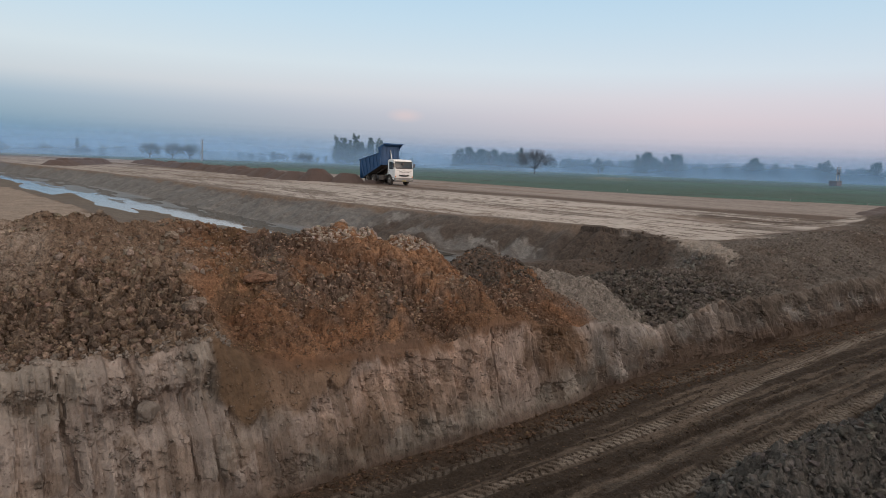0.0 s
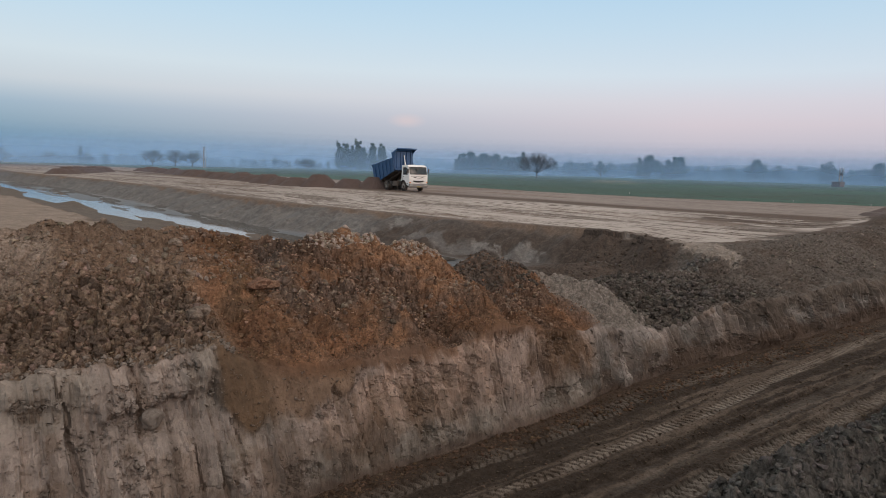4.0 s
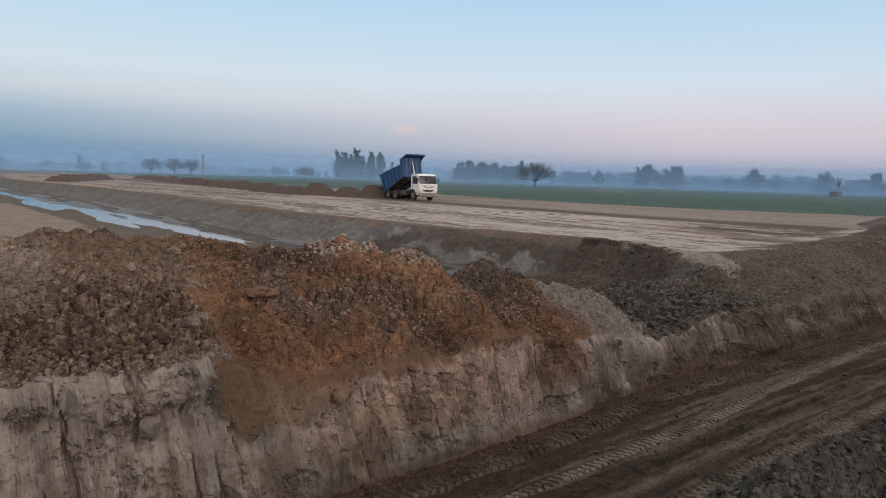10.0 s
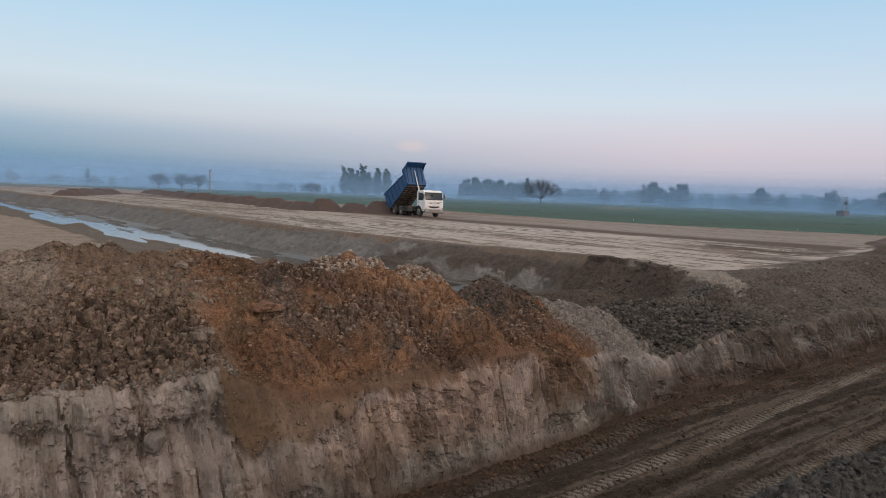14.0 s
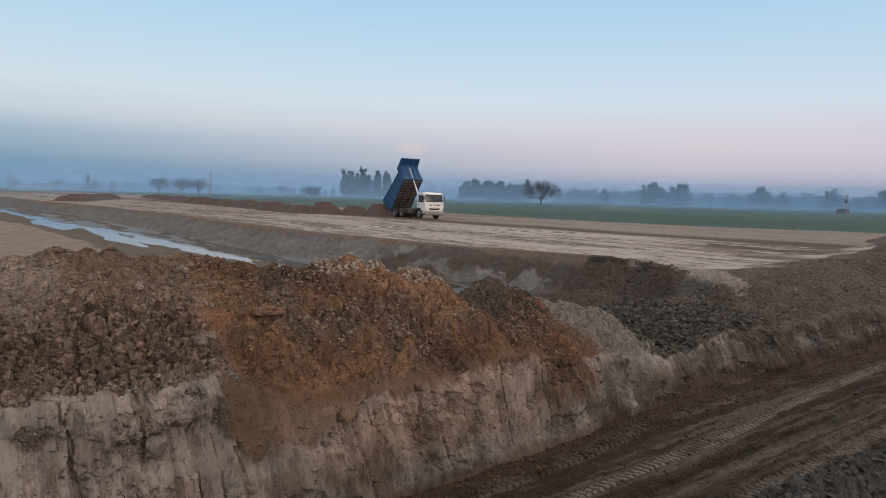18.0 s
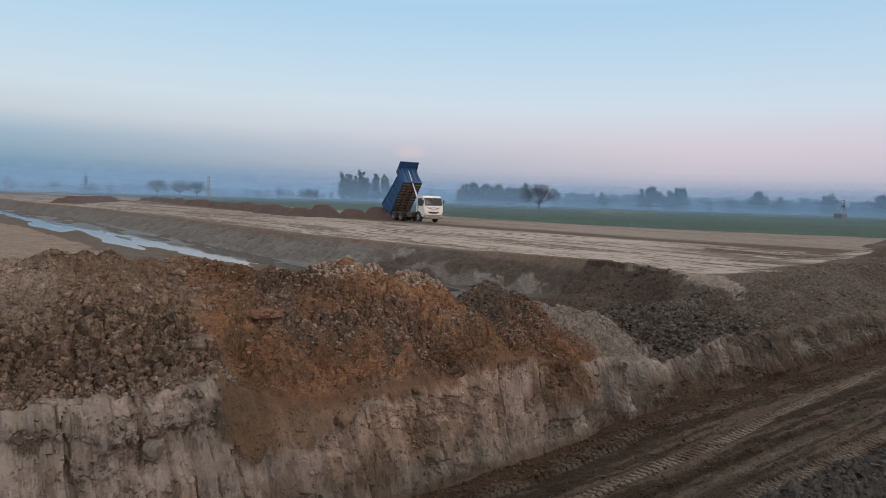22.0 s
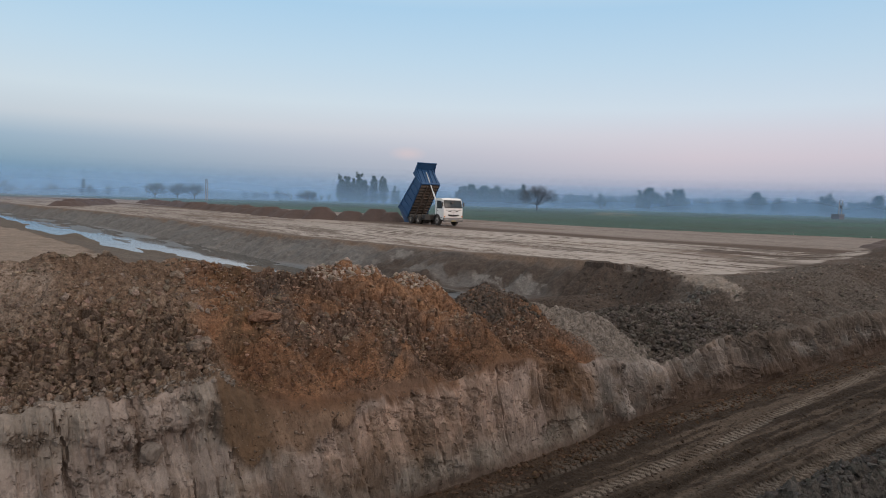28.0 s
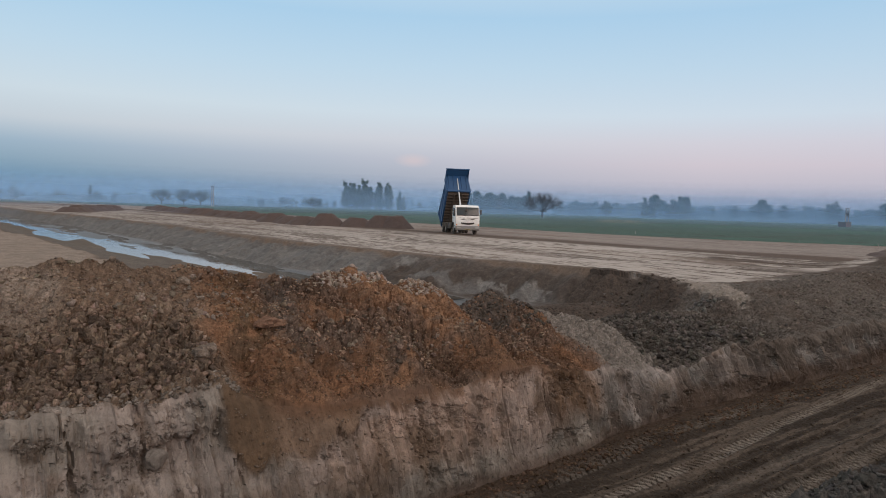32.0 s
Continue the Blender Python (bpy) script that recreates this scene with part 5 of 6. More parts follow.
# windscreen lies on the raked front
rake = math.degrees(math.atan2(0.21, 0.81))
scr = pose(1.165, 0, 2.26, 0, -rake, 0)
shade_smooth(part("windscreen", box(-0.012, 0.022, -1.06, 1.06, -0.35, 0.36, 0.02), GLASS, cab, "dark raked windscreen", scr), 40)
bm = box(-0.01, 0.035, -1.10, 1.10, 0.36, 0.43, 0.012)
box(-0.01, 0.035, -1.10, 1.10, -0.42, -0.35, 0.012, bm)
for side in (-1, 1):
    box(-0.01, 0.035, side * 1.08 - 0.03, side * 1.08 + 0.03, -0.35, 0.36, 0.012, bm)
part("windscreen_frame", bm, BLACK, cab, "", scr)
for y0 in (-0.55, 0.25):
    part("wiper", rod((0.04, y0, -0.36), (0.04, y0 + 0.42, -0.05), 0.013, seg=6), BLACK, cab, "", scr)
bm = rod((0.03, 0.05, 0.40), (0.22, -0.12, 0.20), 0.016, seg=6)
box(0.17, 0.21, -0.28, -0.04, 0.02, 0.24, 0.02, bm)
part("front_mirror", bm, BLACK, cab, "dark blind-spot mirror over the windscreen", scr)
for side in (-1, 1):
    y = side * 1.20
    win = prism([(-0.05, 1.80), (0.95, 1.80), (0.82, 2.50), (0.62, 2.62), (-0.05, 2.62)], y - 0.008, y + 0.008)
    part("side_window", win, GLASS, cab, "dark cab side window")
    bm = prism([(-0.14, 1.15), (-0.11, 1.15), (-0.11, 2.70), (-0.14, 2.70)], y - 0.012, y + 0.012)
    part("door_seam", bm, BLACK, cab)
    part("door_handle", box(-0.05, 0.12, y - 0.02 if side < 0 else y, y if side < 0 else y + 0.02, 1.55, 1.60), BLACK, cab)
    bm = bmesh.new()
    for k in range(12):
        a0, a1 = math.pi * (0.02 + 0.96 * k / 12), math.pi * (0.02 + 0.96 * (k + 1) / 12)
        prism([(0.60 * math.cos(a0), 0.52 + 0.62 * math.sin(a0)), (0.67 * math.cos(a0), 0.52 + 0.69 * math.sin(a0)), (0.67 * math.cos(a1), 0.52 + 0.69 * math.sin(a1)), (0.60 * math.cos(a1), 0.52 + 0.62 * math.sin(a1))], y - 0.22 if side > 0 else y - 0.03, y + 0.03 if side > 0 else y + 0.22, bm=bm)
    part("wheel_arch", bm, BLACK, cab)
    part("cab_step", box(0.72, 1.0, y - 0.04, y + 0.04, 0.45, 0.52, 0.01), BLACK, cab)
    part("cab_step", box(0.76, 0.98, y - 0.04, y + 0.04, 0.80, 0.86, 0.01), BLACK, cab)
    bm = rod((1.08, side * 1.20, 2.62), (1.22, side * 1.34, 2.58), 0.016, seg=6)
    rod((1.12, side * 1.20, 1.95), (1.22, side * 1.34, 2.0), 0.016, seg=6, bm=bm)
    box(1.18, 1.26, side * 1.34 - 0.085, side * 1.34 + 0.085, 2.02, 2.48, 0.03, bm)
    part("wing_mirror", bm, BLACK, cab, "black wing mirror on tube arms")
    part("head_lamp", box(1.32, 1.395, side * 0.92 - 0.2, side * 0.92 + 0.2, 0.58, 0.76, 0.03), LAMP, cab, "clear headlamp in the bumper")
    part("indicator", box(1.28, 1.325, side * 1.10 - 0.06, side * 1.10 + 0.06, 0.90, 1.02, 0.015), ORANGE, cab)
    part("corner_vane", box(1.14, 1.24, side * 1.19 - 0.02, side * 1.19 + 0.02, 1.05, 1.75, 0.01), WHITE_PAINT, cab)
bm = prism([(1.15, 0.40), (1.34, 0.43), (1.37, 0.60), (1.35, 0.84), (1.20, 0.86)], -1.21, 1.21, 0.02)
part("bumper", bm, worn("grey_bumper", (0.20, 0.20, 0.20), 0.6, amount=0.5), cab, "dusty grey steel bumper")
bm = bmesh.new()
for k in range(-5, 6):  # curved grille in short bars
    y = k * 0.12
    lift = 0.07 * (abs(k) / 5) ** 2
    box(1.29, 1.335, y - 0.056, y + 0.056, 0.98 + lift, 1.16 + lift * 0.5, bm=bm)
part("grille", bm, BLACK, cab, "black curved grille")
bm = bmesh.new()
for k in range(-5, 6):
    box(1.31, 1.33, k * 0.13 - 0.05, k * 0.13 + 0.05, 1.44 + 0.002 * k * k, 1.465 + 0.002 * k * k, bm=bm)
part("air_slot", bm, BLACK, cab)
part("emblem", box(1.33, 1.35, -0.09, 0.09, 1.20, 1.29, 0.01), CHROME, cab, "small plain metal emblem")
part("front_panel_line", box(1.288, 1.312, -1.0, 1.0, 1.62, 1.645), BLACK, cab)
for y0 in (-0.62, 0.30):
    part("lettering_bar", box(1.30, 1.318, y0, y0 + 0.32, 1.50, 1.56), DARK_STEEL, cab, "dark bar of small lettering")
part("number_plate", box(1.37, 1.385, -0.26, 0.26, 0.45, 0.57), YELLOW, cab, "yellow plate with dark bars")
part("plate_bar", box(1.386, 1.389, -0.2, 0.2, 0.485, 0.535), BLACK, cab)
part("roof_hatch", box(-0.1, 0.35, -0.3, 0.3, 2.885, 2.93, 0.02), WHITE_PAINT, cab)

# dump body: turns about the rear hinge
L_F, H_F = 4.47, 2.02
body = part("dump_body", box(-0.2, L_F, -1.18, 1.18, -0.02, 0.06, 0.005), UNDER, truck, "raised dump body, worn floor")
for side in (-1, 1):
    y0, y1 = (1.18, 1.24) if side > 0 else (-1.24, -1.18)
    sp = part("side_panel", prism([(-0.2, 0.0), (L_F, 0.0), (5.02, 2.02), (4.46, 2.03), (4.36, 1.40), (-0.54, 2.20)], y0, y1), BLUE_PAINT, body, "dusty blue ribbed side panel")
    for k in range(6):
        x = 0.12 + 0.86 * k
        lean = 0.09 * k - 0.2
        yy = (1.24, 1.32) if side > 0 else (-1.32, -1.24)
        part("side_rib", prism([(x, 0.02), (x + 0.13, 0.02), (x + 0.13 + lean * 0.5, 2.02 - 0.163 * x), (x + lean * 0.5, 2.05 - 0.163 * x)], *yy), BLUE_PAINT, sp)
    part("top_rail", prism([(-0.54, 2.12), (4.38, 1.32), (4.38, 1.45), (-0.54, 2.27)], y0 - 0.05, y1 + 0.05), BLUE_PAINT, sp)
    part("corner_post", prism([(4.40, 1.30), (4.54, 1.30), (4.62, 2.05), (4.46, 2.05)], y0 - 0.04, y1 + 0.04), BLUE_PAINT, sp)
    part("bottom_rail", prism([(-0.2, -0.10), (L_F, -0.10), (L_F + 0.03, 0.10), (-0.2, 0.10)], y0 - 0.04, y1 + 0.04), BLUE_PAINT, sp)
fwl = part("front_wall", prism([(L_F, 0.0), (L_F + 0.06, 0.0), (5.08, 2.02), (5.02, 2.02)], -1.18, 1.18), BLUE_PAINT, body, "blue front wall of the dump body")
for y in (-0.95, -0.42, 0.42, 0.95):
    part("wall_rib", prism([(L_F + 0.06, 0.02), (L_F + 0.14, 0.02), (5.16, 1.96), (5.08, 1.96)], y - 0.05, y + 0.05), BLUE_PAINT, fwl)
part("wall_rail", prism([(L_F + 0.04, -0.12), (L_F + 0.16, -0.12), (L_F + 0.20, 0.10), (L_F + 0.06, 0.10)], -1.22, 1.22), BLUE_PAINT, fwl)
vis = part("cab_visor", prism([(5.02, 1.98), (5.94, 1.99), (5.94, 2.04), (5.00, 2.06)], -1.24, 1.24), BLUE_PAINT, body, "blue canopy over the cab")
part("visor_lip", prism([(5.90, 1.93), (5.97, 1.93), (5.97, 2.06), (5.90, 2.06)], -1.26, 1.26), BLUE_PAINT, vis)
for side in (-1, 1):
    part("visor_cheek", prism([(4.98, 1.55), (5.10, 1.75), (5.92, 1.98), (5.02, 2.02)], side * 1.22 - 0.02, side * 1.22 + 0.02), BLUE_PAINT, vis)
for k in range(11):
    x = 0.15 + 0.40 * k
    part("cross_member", box(x, x + 0.12, -1.16, 1.16, -0.19, -0.022, 0.01), UNDER, body, "muddy cross member under the floor")
for y in (-0.42, 0.42):
    part("long_beam", box(-0.25, L_F - 0.1, y - 0.06, y + 0.06, -0.34, -0.192, 0.01), UNDER, body)
part("hinge_shaft", rod((0, -0.62, -0.26), (0, 0.62, -0.26), 0.07, seg=12), DARK_STEEL, body)
gate = part("tailgate", prism([(0.0, 0.0), (0.06, 0.0), (0.36, -2.16), (0.30, -2.16)], -1.19, 1.19), BLUE_PAINT, body, "top-hinged blue tailgate")
for y in (-0.8, 0.0, 0.8):
    part("gate_rib", prism([(-0.07, -0.05), (0.0, -0.05), (0.30, -2.1), (0.23, -2.1)], y - 0.06, y + 0.06), BLUE_PAINT, gate)

# telescopic hoist ram
ram = shade_smooth(part("hoist_ram", rod((0, 0, -0.05), (0, 0, 1.5), 0.125, seg=16), DARK_STEEL, truck, "telescopic hoist ram behind the cab"), 40)
STAGES = [shade_smooth(part("ram_stage", rod((0, 0, 0.1), (0, 0, 1.52), r, seg=16), CHROME, ram, "pale polished ram stage"), 40) for r in (0.10, 0.08, 0.062)]

# times, place and heading of the truck; x, y of the front axle
DRIVE_T = [0, 0.5, 1.5, 2, 2.5, 3, 3.5, 4.5, 5.5, 6, 7, 20, 22, 22.5, 23, 23.5, 24, 25, 25.5, 26.5, 27.5, 28, 28.5, 29, 29.5, 30, 30.5, 31, 31.5, 32]
DRIVE_X = [-5.10, -5.06, -5.05, -4.92, -4.72, -4.45, -4.08, -3.22, -2.52, -2.38, -2.36, -2.36, -2.24, -2.12, -1.97, -1.76, -1.60, -1.22, -1.04, -0.66, -0.24, 0.10, 0.44, 0.74, 0.96, 1.10, 1.22, 1.31, 1.37, 1.41]
HEAD_T = [0, 25, 28, 29, 29.5, 30, 30.5, 31, 31.5, 32]
HEAD = [34, 34, 33.5, 30.5, 26.5, 22, 18.5, 15.5, 13, 11.5]
TILT_T = [0, 9, 10, 11, 12, 13, 14, 14.5, 15.5, 16.5, 17, 18, 28, 32]
TILT = [19.3, 20.5, 23.5, 26.8, 30.2, 33.8, 37.2, 39.6, 44.6, 49.4, 51.0, 51.8, 52.4, 51.2]


def drive(t):
    x = np.interp(t, DRIVE_T, DRIVE_X)
    y = 74.5 - 1.15 * (min(x, 0.44) + 2.36)
    y = y + np.interp(t, [28.5, 29, 30, 31, 32], [0, -0.55, -1.75, -2.9, -3.9])
    return x, y, np.interp(t, HEAD_T, HEAD)


def dig(t):
    """How far the tailgate swings open."""
    return np.interp(t, [0, 3, 5, 9, 12, 15, 18, 28, 32], [24, 22, 2, 2, 8, 20, 26, 20, 4])


# ---- heaps of tipped earth ----
TIPPED = worn("tipped_earth", (0.078, 0.054, 0.048), 0.95, amount=0.5, dirt=(0.058, 0.042, 0.038), scale=1.1)


def tipped_heap(seed, length, width, height, label="fresh mound of tipped reddish-brown earth"):
    """A dumped heap: straight flanks at the angle of rest, a short flat crest, rough foot."""
    n = 60
    bm = bmesh.new()
    grid = []
    for i in range(n + 1):
        row = []
        for j in range(n + 1):
            x, y = (i / n - 0.5) * length * 1.15, (j / n - 0.5) * width * 1.15
            d = math.hypot(x / (length / 2), y / (width / 2))
            q = noise.noise(Vector((x * 0.8, y * 0.8, seed * 3.7)))
            d = d * (1 + 0.08 * q)
            q2 = noise.noise(Vector((x * 0.45 + 9, y * 0.45, seed * 1.7)))
            z = height * min(1.0, max(0.0, 1 - d) / (0.62 + 0.05 * q2)) * (1 + 0.10 * q2)
            z = z - 0.06 * height * max(0, d - 0.1) + 0.07 * noise.noise(Vector((x * 2.2, y * 2.2, seed))) * min(1, z * 4) + 0.05 * noise.noise(Vector((x * 5.5, y * 5.5, seed))) * min(1, z * 4)
            row.append(bm.verts.new((x, y, max(z, -0.06))))
        grid.append(row)
    for i in range(n):
        for j in range(n):
            bm.faces.new((grid[i][j], grid[i + 1][j], grid[i + 1][j + 1], grid[i][j + 1]))
    me = bpy.data.meshes.new("earth_mound")
    bm.to_mesh(me)
    bm.free()
    me.materials.append(TIPPED)
    return tagged(new("earth_mound", me), label, "earth mound", "mounds along the embankment")


HEAPS = [tipped_heap(k, *d) for k, d in enumerate(((5.0, 4.4, 1.45), (4.6, 4.6, 1.2), (4.9, 4.6, 1.45)))]
HEAPS[0].matrix_world = pose(-15.2, 81.6, 0.0, 0, 0, 20)
HEAPS[1].matrix_world = pose(-11.4, 81.2, -0.08, 0, 0, 70)
rising_heap = HEAPS[2]
last_heap = copy_thing(HEAPS[0], pose(-6.6, 79.9, -1.7, 0, 0, 140))
for k in range(44):
    f = k / 43
    m = pose(-18.4 - 60 * f ** 1.15 + 0.7 * math.sin(k * 2.3), 84.2 + 92 * f ** 1.15, -0.10 + 0.12 * math.sin(k * 1.7), 0, 0, 37 * k)
    o = copy_thing(HEAPS[k % 3], m)
    o.scale = (1.05 + 0.2 * math.sin(k * 3.1), 1.05 + 0.2 * math.cos(k * 2.2), 0.76 + 0.08 * math.sin(k * 5.3))
for k in range(14):
    f = k / 13
    o = copy_thing(HEAPS[(k + 1) % 3], pose(-65.9 - 8.8 * f + 0.5 * math.sin(k * 1.9), 115.0 + 33 * f, -0.15 + 0.1 * math.cos(k * 2.1), 0, 0, 53 * k))
    o.scale = (1.1, 1.1 + 0.2 * math.sin(k * 2.9), 0.8 + 0.15 * math.sin(k * 4.1))
big = tipped_heap(11, 17, 15, 1.6, "broad dark heap of spoil at the embankment's side")
big.matrix_world = pose(37.6, 46.9, -0.02, 0, 0, 38)


def motions():
    ts = [k * 0.25 for k in range(129)]
    walk(truck, [(t, pose(drive(t)[0], drive(t)[1], 0.03, 0, 0, drive(t)[2] - 90)) for t in ts])
    gone, last, turns = 0.0, drive(0), []
    for t in ts:
        d = drive(t)
        gone += math.hypot(d[0] - last[0], d[1] - last[1])
        last = d
        turns.append((t, math.degrees(gone / 0.52)))
    for hub_, ax_, y_ in WHEELS:
        walk(hub_, [(t, pose(ax_, y_, 0.52, 0, a, 0)) for t, a in turns])
    walk(body, [(t, pose(PIVOT[0], 0, PIVOT[1], 0, -float(np.interp(t, TILT_T, TILT)), 0)) for t in ts[::2]])
    walk(gate, [(t, pose(-0.54, 0, 2.18, 0, float(dig(t)), 0)) for t in ts[::2]])
    ram_rows, stage_rows = [], ([], [], [])
    for t in ts[::2]:
        a = radians(float(np.interp(t, TILT_T, TILT)))
        hx, hz_ = PIVOT[0] + 5.02 * math.cos(a) - 1.55 * math.sin(a), PIVOT[1] + 5.02 * math.sin(a) + 1.55 * math.cos(a)
        dx, dz = hx + 1.05, hz_ - 1.0
        ln = math.hypot(dx, dz)
        ram_rows.append((t, pose(-1.05, 0, 1.0, 0, math.degrees(math.atan2(dx, dz)), 0)))
        for k in range(3):
            stage_rows[k].append((t, pose(0, 0, (k + 1) / 3 * max(0.0, ln - 1.5))))
    walk(ram, ram_rows)
    for st_, rows in zip(STAGES, stage_rows):
        walk(st_, rows)
    walk(rising_heap, [(t, pose(-8.3, 80.7, z, 0, 0, 10)) for t, z in ((0, -1.05), (1.5, -0.8), (3, -0.35), (4.5, 0.0), (6, 0.0), (32, 0.0))])
    walk(last_heap, [(t, pose(-6.6, 79.9, z, 0, 0, 140)) for t, z in ((0, -1.72), (13, -1.72), (15, -1.3), (18, -0.7), (24, -0.6), (28, -0.35), (30, 0.0), (32, 0.0))])


# ---- fields ----
crop, n_, l_, b_ = principled("young_wheat", (0.05, 0.10, 0.04), 0.8)
at_ = n_.new("ShaderNodeAttribute")
at_.attribute_name = "soil"
c1 = noise_tex(n_, l_, 0.25, 6, 0.65)
c2 = noise_tex(n_, l_, 3.0, 5, 0.7)
cc = colour_mix(n_, l_, at_.outputs["Color"], c2.outputs[0], 0.35, "OVERLAY")
cc = colour_mix(n_, l_, cc, c1.outputs[0], 0.3, "OVERLAY")
l_.new(cc, b_.inputs["Base Color"])
bump(n_, l_, b_, [(c2.outputs[0], 0.2)], strength=0.8)
fs_ = np.concatenate((np.arange(67.2, 100, 0.6), np.arange(100, 300, 2.5), np.arange(300, 700, 12), np.array([800, 1000, 1400, 2000.0])))
fw_ = np.concatenate((np.array([-900, -500, -300, -200, -120.0]), np.arange(-80, 140, 1.2), np.arange(140, 300, 3), np.arange(300, 420, 6), np.array([440, 500, 600, 800, 1200.0])))
fS, fW = np.meshgrid(fs_, fw_, indexing="ij")
fS = fS - (beyond(fS, fW) - fS) * np.exp(-(fS - 67.2) / 40)
fZ = -0.20 + 0.06 * fbm(fS * 1.1, fW * 1.1, 3, 101) + 0.05 * fbm(fS * 0.1, fW * 0.1, 3, 102)
fP = beyond(fS, fW)
fZ = np.where(fP < 67.6, -0.55, fZ + 0.08 * fbm(fS * 0.2, fW * 0.4, 3, 103))
bund = np.exp(-((np.mod(fS + 0.06 * fW, 58) - 29) / 1.3) ** 2) + np.exp(-((np.mod(fW - 0.05 * fS, 74) - 37) / 1.2) ** 2)
fcol = np.zeros(fS.shape + (3,)) + np.array((0.020, 0.098, 0.064))
plot = hash2(np.floor((fS + 0.06 * fW + 29) / 58), np.floor((fW - 0.05 * fS + 37) / 74), 5)
fcol = mix3(fcol, (0.022, 0.125, 0.076), step(0.35, 0.7, plot))
fcol = mix3(fcol, (0.022, 0.085, 0.060), step(0.72, 0.9, plot))
fcol = mix3(fcol, (0.035, 0.050, 0.030), np.clip(bund, 0, 1) * 0.75)
fcol = mix3(fcol, (0.022, 0.038, 0.026), 1 - step(68.0, 69.5, fP))
old_bund = (fS - 95.84) * 0.775 + (fW - 75.43) * 0.632 + 0.8 * fbm(fS * 0.1, fW * 0.1, 3, 105)
fcol = mix3(fcol, (0.016, 0.036, 0.026), np.exp(-(old_bund / 1.3) ** 2) * 0.85)
P0 = PLAN.inverted() @ Vector((66, 262, 0))
across, ahead = (fS - P0.x) * 0.787 - (fW - P0.y) * 0.618, (fS - P0.x) * 0.618 + (fW - P0.y) * 0.787
across, ahead = across * 0.97 - ahead * 0.245, ahead * 0.97 + across * 0.245
fcol = mix3(fcol, (0.20, 0.205, 0.10), np.exp(-(across / 7.5) ** 4 - (ahead / 60) ** 4) * step(-0.6, 0.2, fbm(fS * 0.2, fW * 0.2, 3, 104)))
tagged(sheet("crop_field", np.stack((fS, fW, fZ), -1), fS.shape, crop, fcol), "flat green fields of young wheat with low bunds", "field", kind="stuff")

# ---- trees ----
BARK = worn("grey_bark", (0.12, 0.095, 0.075), 0.9, amount=0.5, dirt=(0.07, 0.06, 0.05), scale=1.0)
TWIG = worn("winter_twigs", (0.075, 0.070, 0.070), 0.9, amount=0.4, dirt=(0.055, 0.048, 0.045), scale=1.0)


def leaf_material(name, a, b):
    m, n, l, p = principled(name, a, 0.7)
    g = n.new("ShaderNodeNewGeometry")
    l.new(colour_mix(n, l, a, b, g.outputs["Random Per Island"]), p.inputs["Base Color"])
    return m


LEAF = leaf_material("dusty_leaves", (0.035, 0.060, 0.045), (0.070, 0.100, 0.068))
LEAF_GREY = leaf_material("gum_leaves", (0.045, 0.070, 0.045), (0.085, 0.11, 0.07))


def limb_mesh(seed, height, spread, trunk, depth, fork=3, r0=0.25, lift=0.5, sides=5):
    """Trunk and forking limbs as tapered tubes; gives the mesh and the limb ends."""
    r = random.Random(seed)
    bm, tips = bmesh.new(), []

    def grow(p, d, length, rad, k):
        q = p + d * length
        rod(p, q, rad, rad * 0.68, sides if k > 1 else 4, bm)
        if k == 0:
            tips.append(q)
            return
        n = fork if k > 1 else fork + 1
        a0 = r.uniform(0, 6.28)
        for i in range(n):
            a = a0 + 6.283 * i / n + r.uniform(-0.5, 0.5)
            side = Vector((math.cos(a), math.sin(a), 0)) * spread * r.uniform(0.6, 1.25)
            nd = (d + side + Vector((0, 0, lift * r.uniform(0.2, 0.9) - 0.1))).normalized()
            grow(q, nd, length * r.uniform(0.62, 0.86), rad * 0.62, k - 1)
        tips.append(q)

    grow(Vector((0, 0, -0.3)), Vector((r.uniform(-0.08, 0.08), r.uniform(-0.08, 0.08), 1)).normalized(), trunk, r0, depth)
    top = max(v.co.z for v in bm.verts)
    bmesh.ops.scale(bm, vec=(height / top,) * 3, verts=bm.verts)
    return bm, [t * (height / top) for t in tips]


def tubes(name, segs, sides=4):
    """Tapered tubes from end to end, in one mesh."""
    vs, fs = [], []
    for p, q, r0, r1 in segs:
        d = (q - p).normalized()
        a = d.orthogonal().normalized()
        b = d.cross(a)
        base = len(vs)
        for c, rr in ((p, r0), (q, r1)):
            for k in range(sides):
                t = 2 * math.pi * k / sides
                vs.append(c + (a * math.cos(t) + b * math.sin(t)) * rr)
        for k in range(sides):
            j = (k + 1) % sides
            fs.append((base + k, base + j, base + sides + j, base + sides + k))
    me = bpy.data.meshes.new(name)
    me.from_pydata(vs, [], fs)
    return me


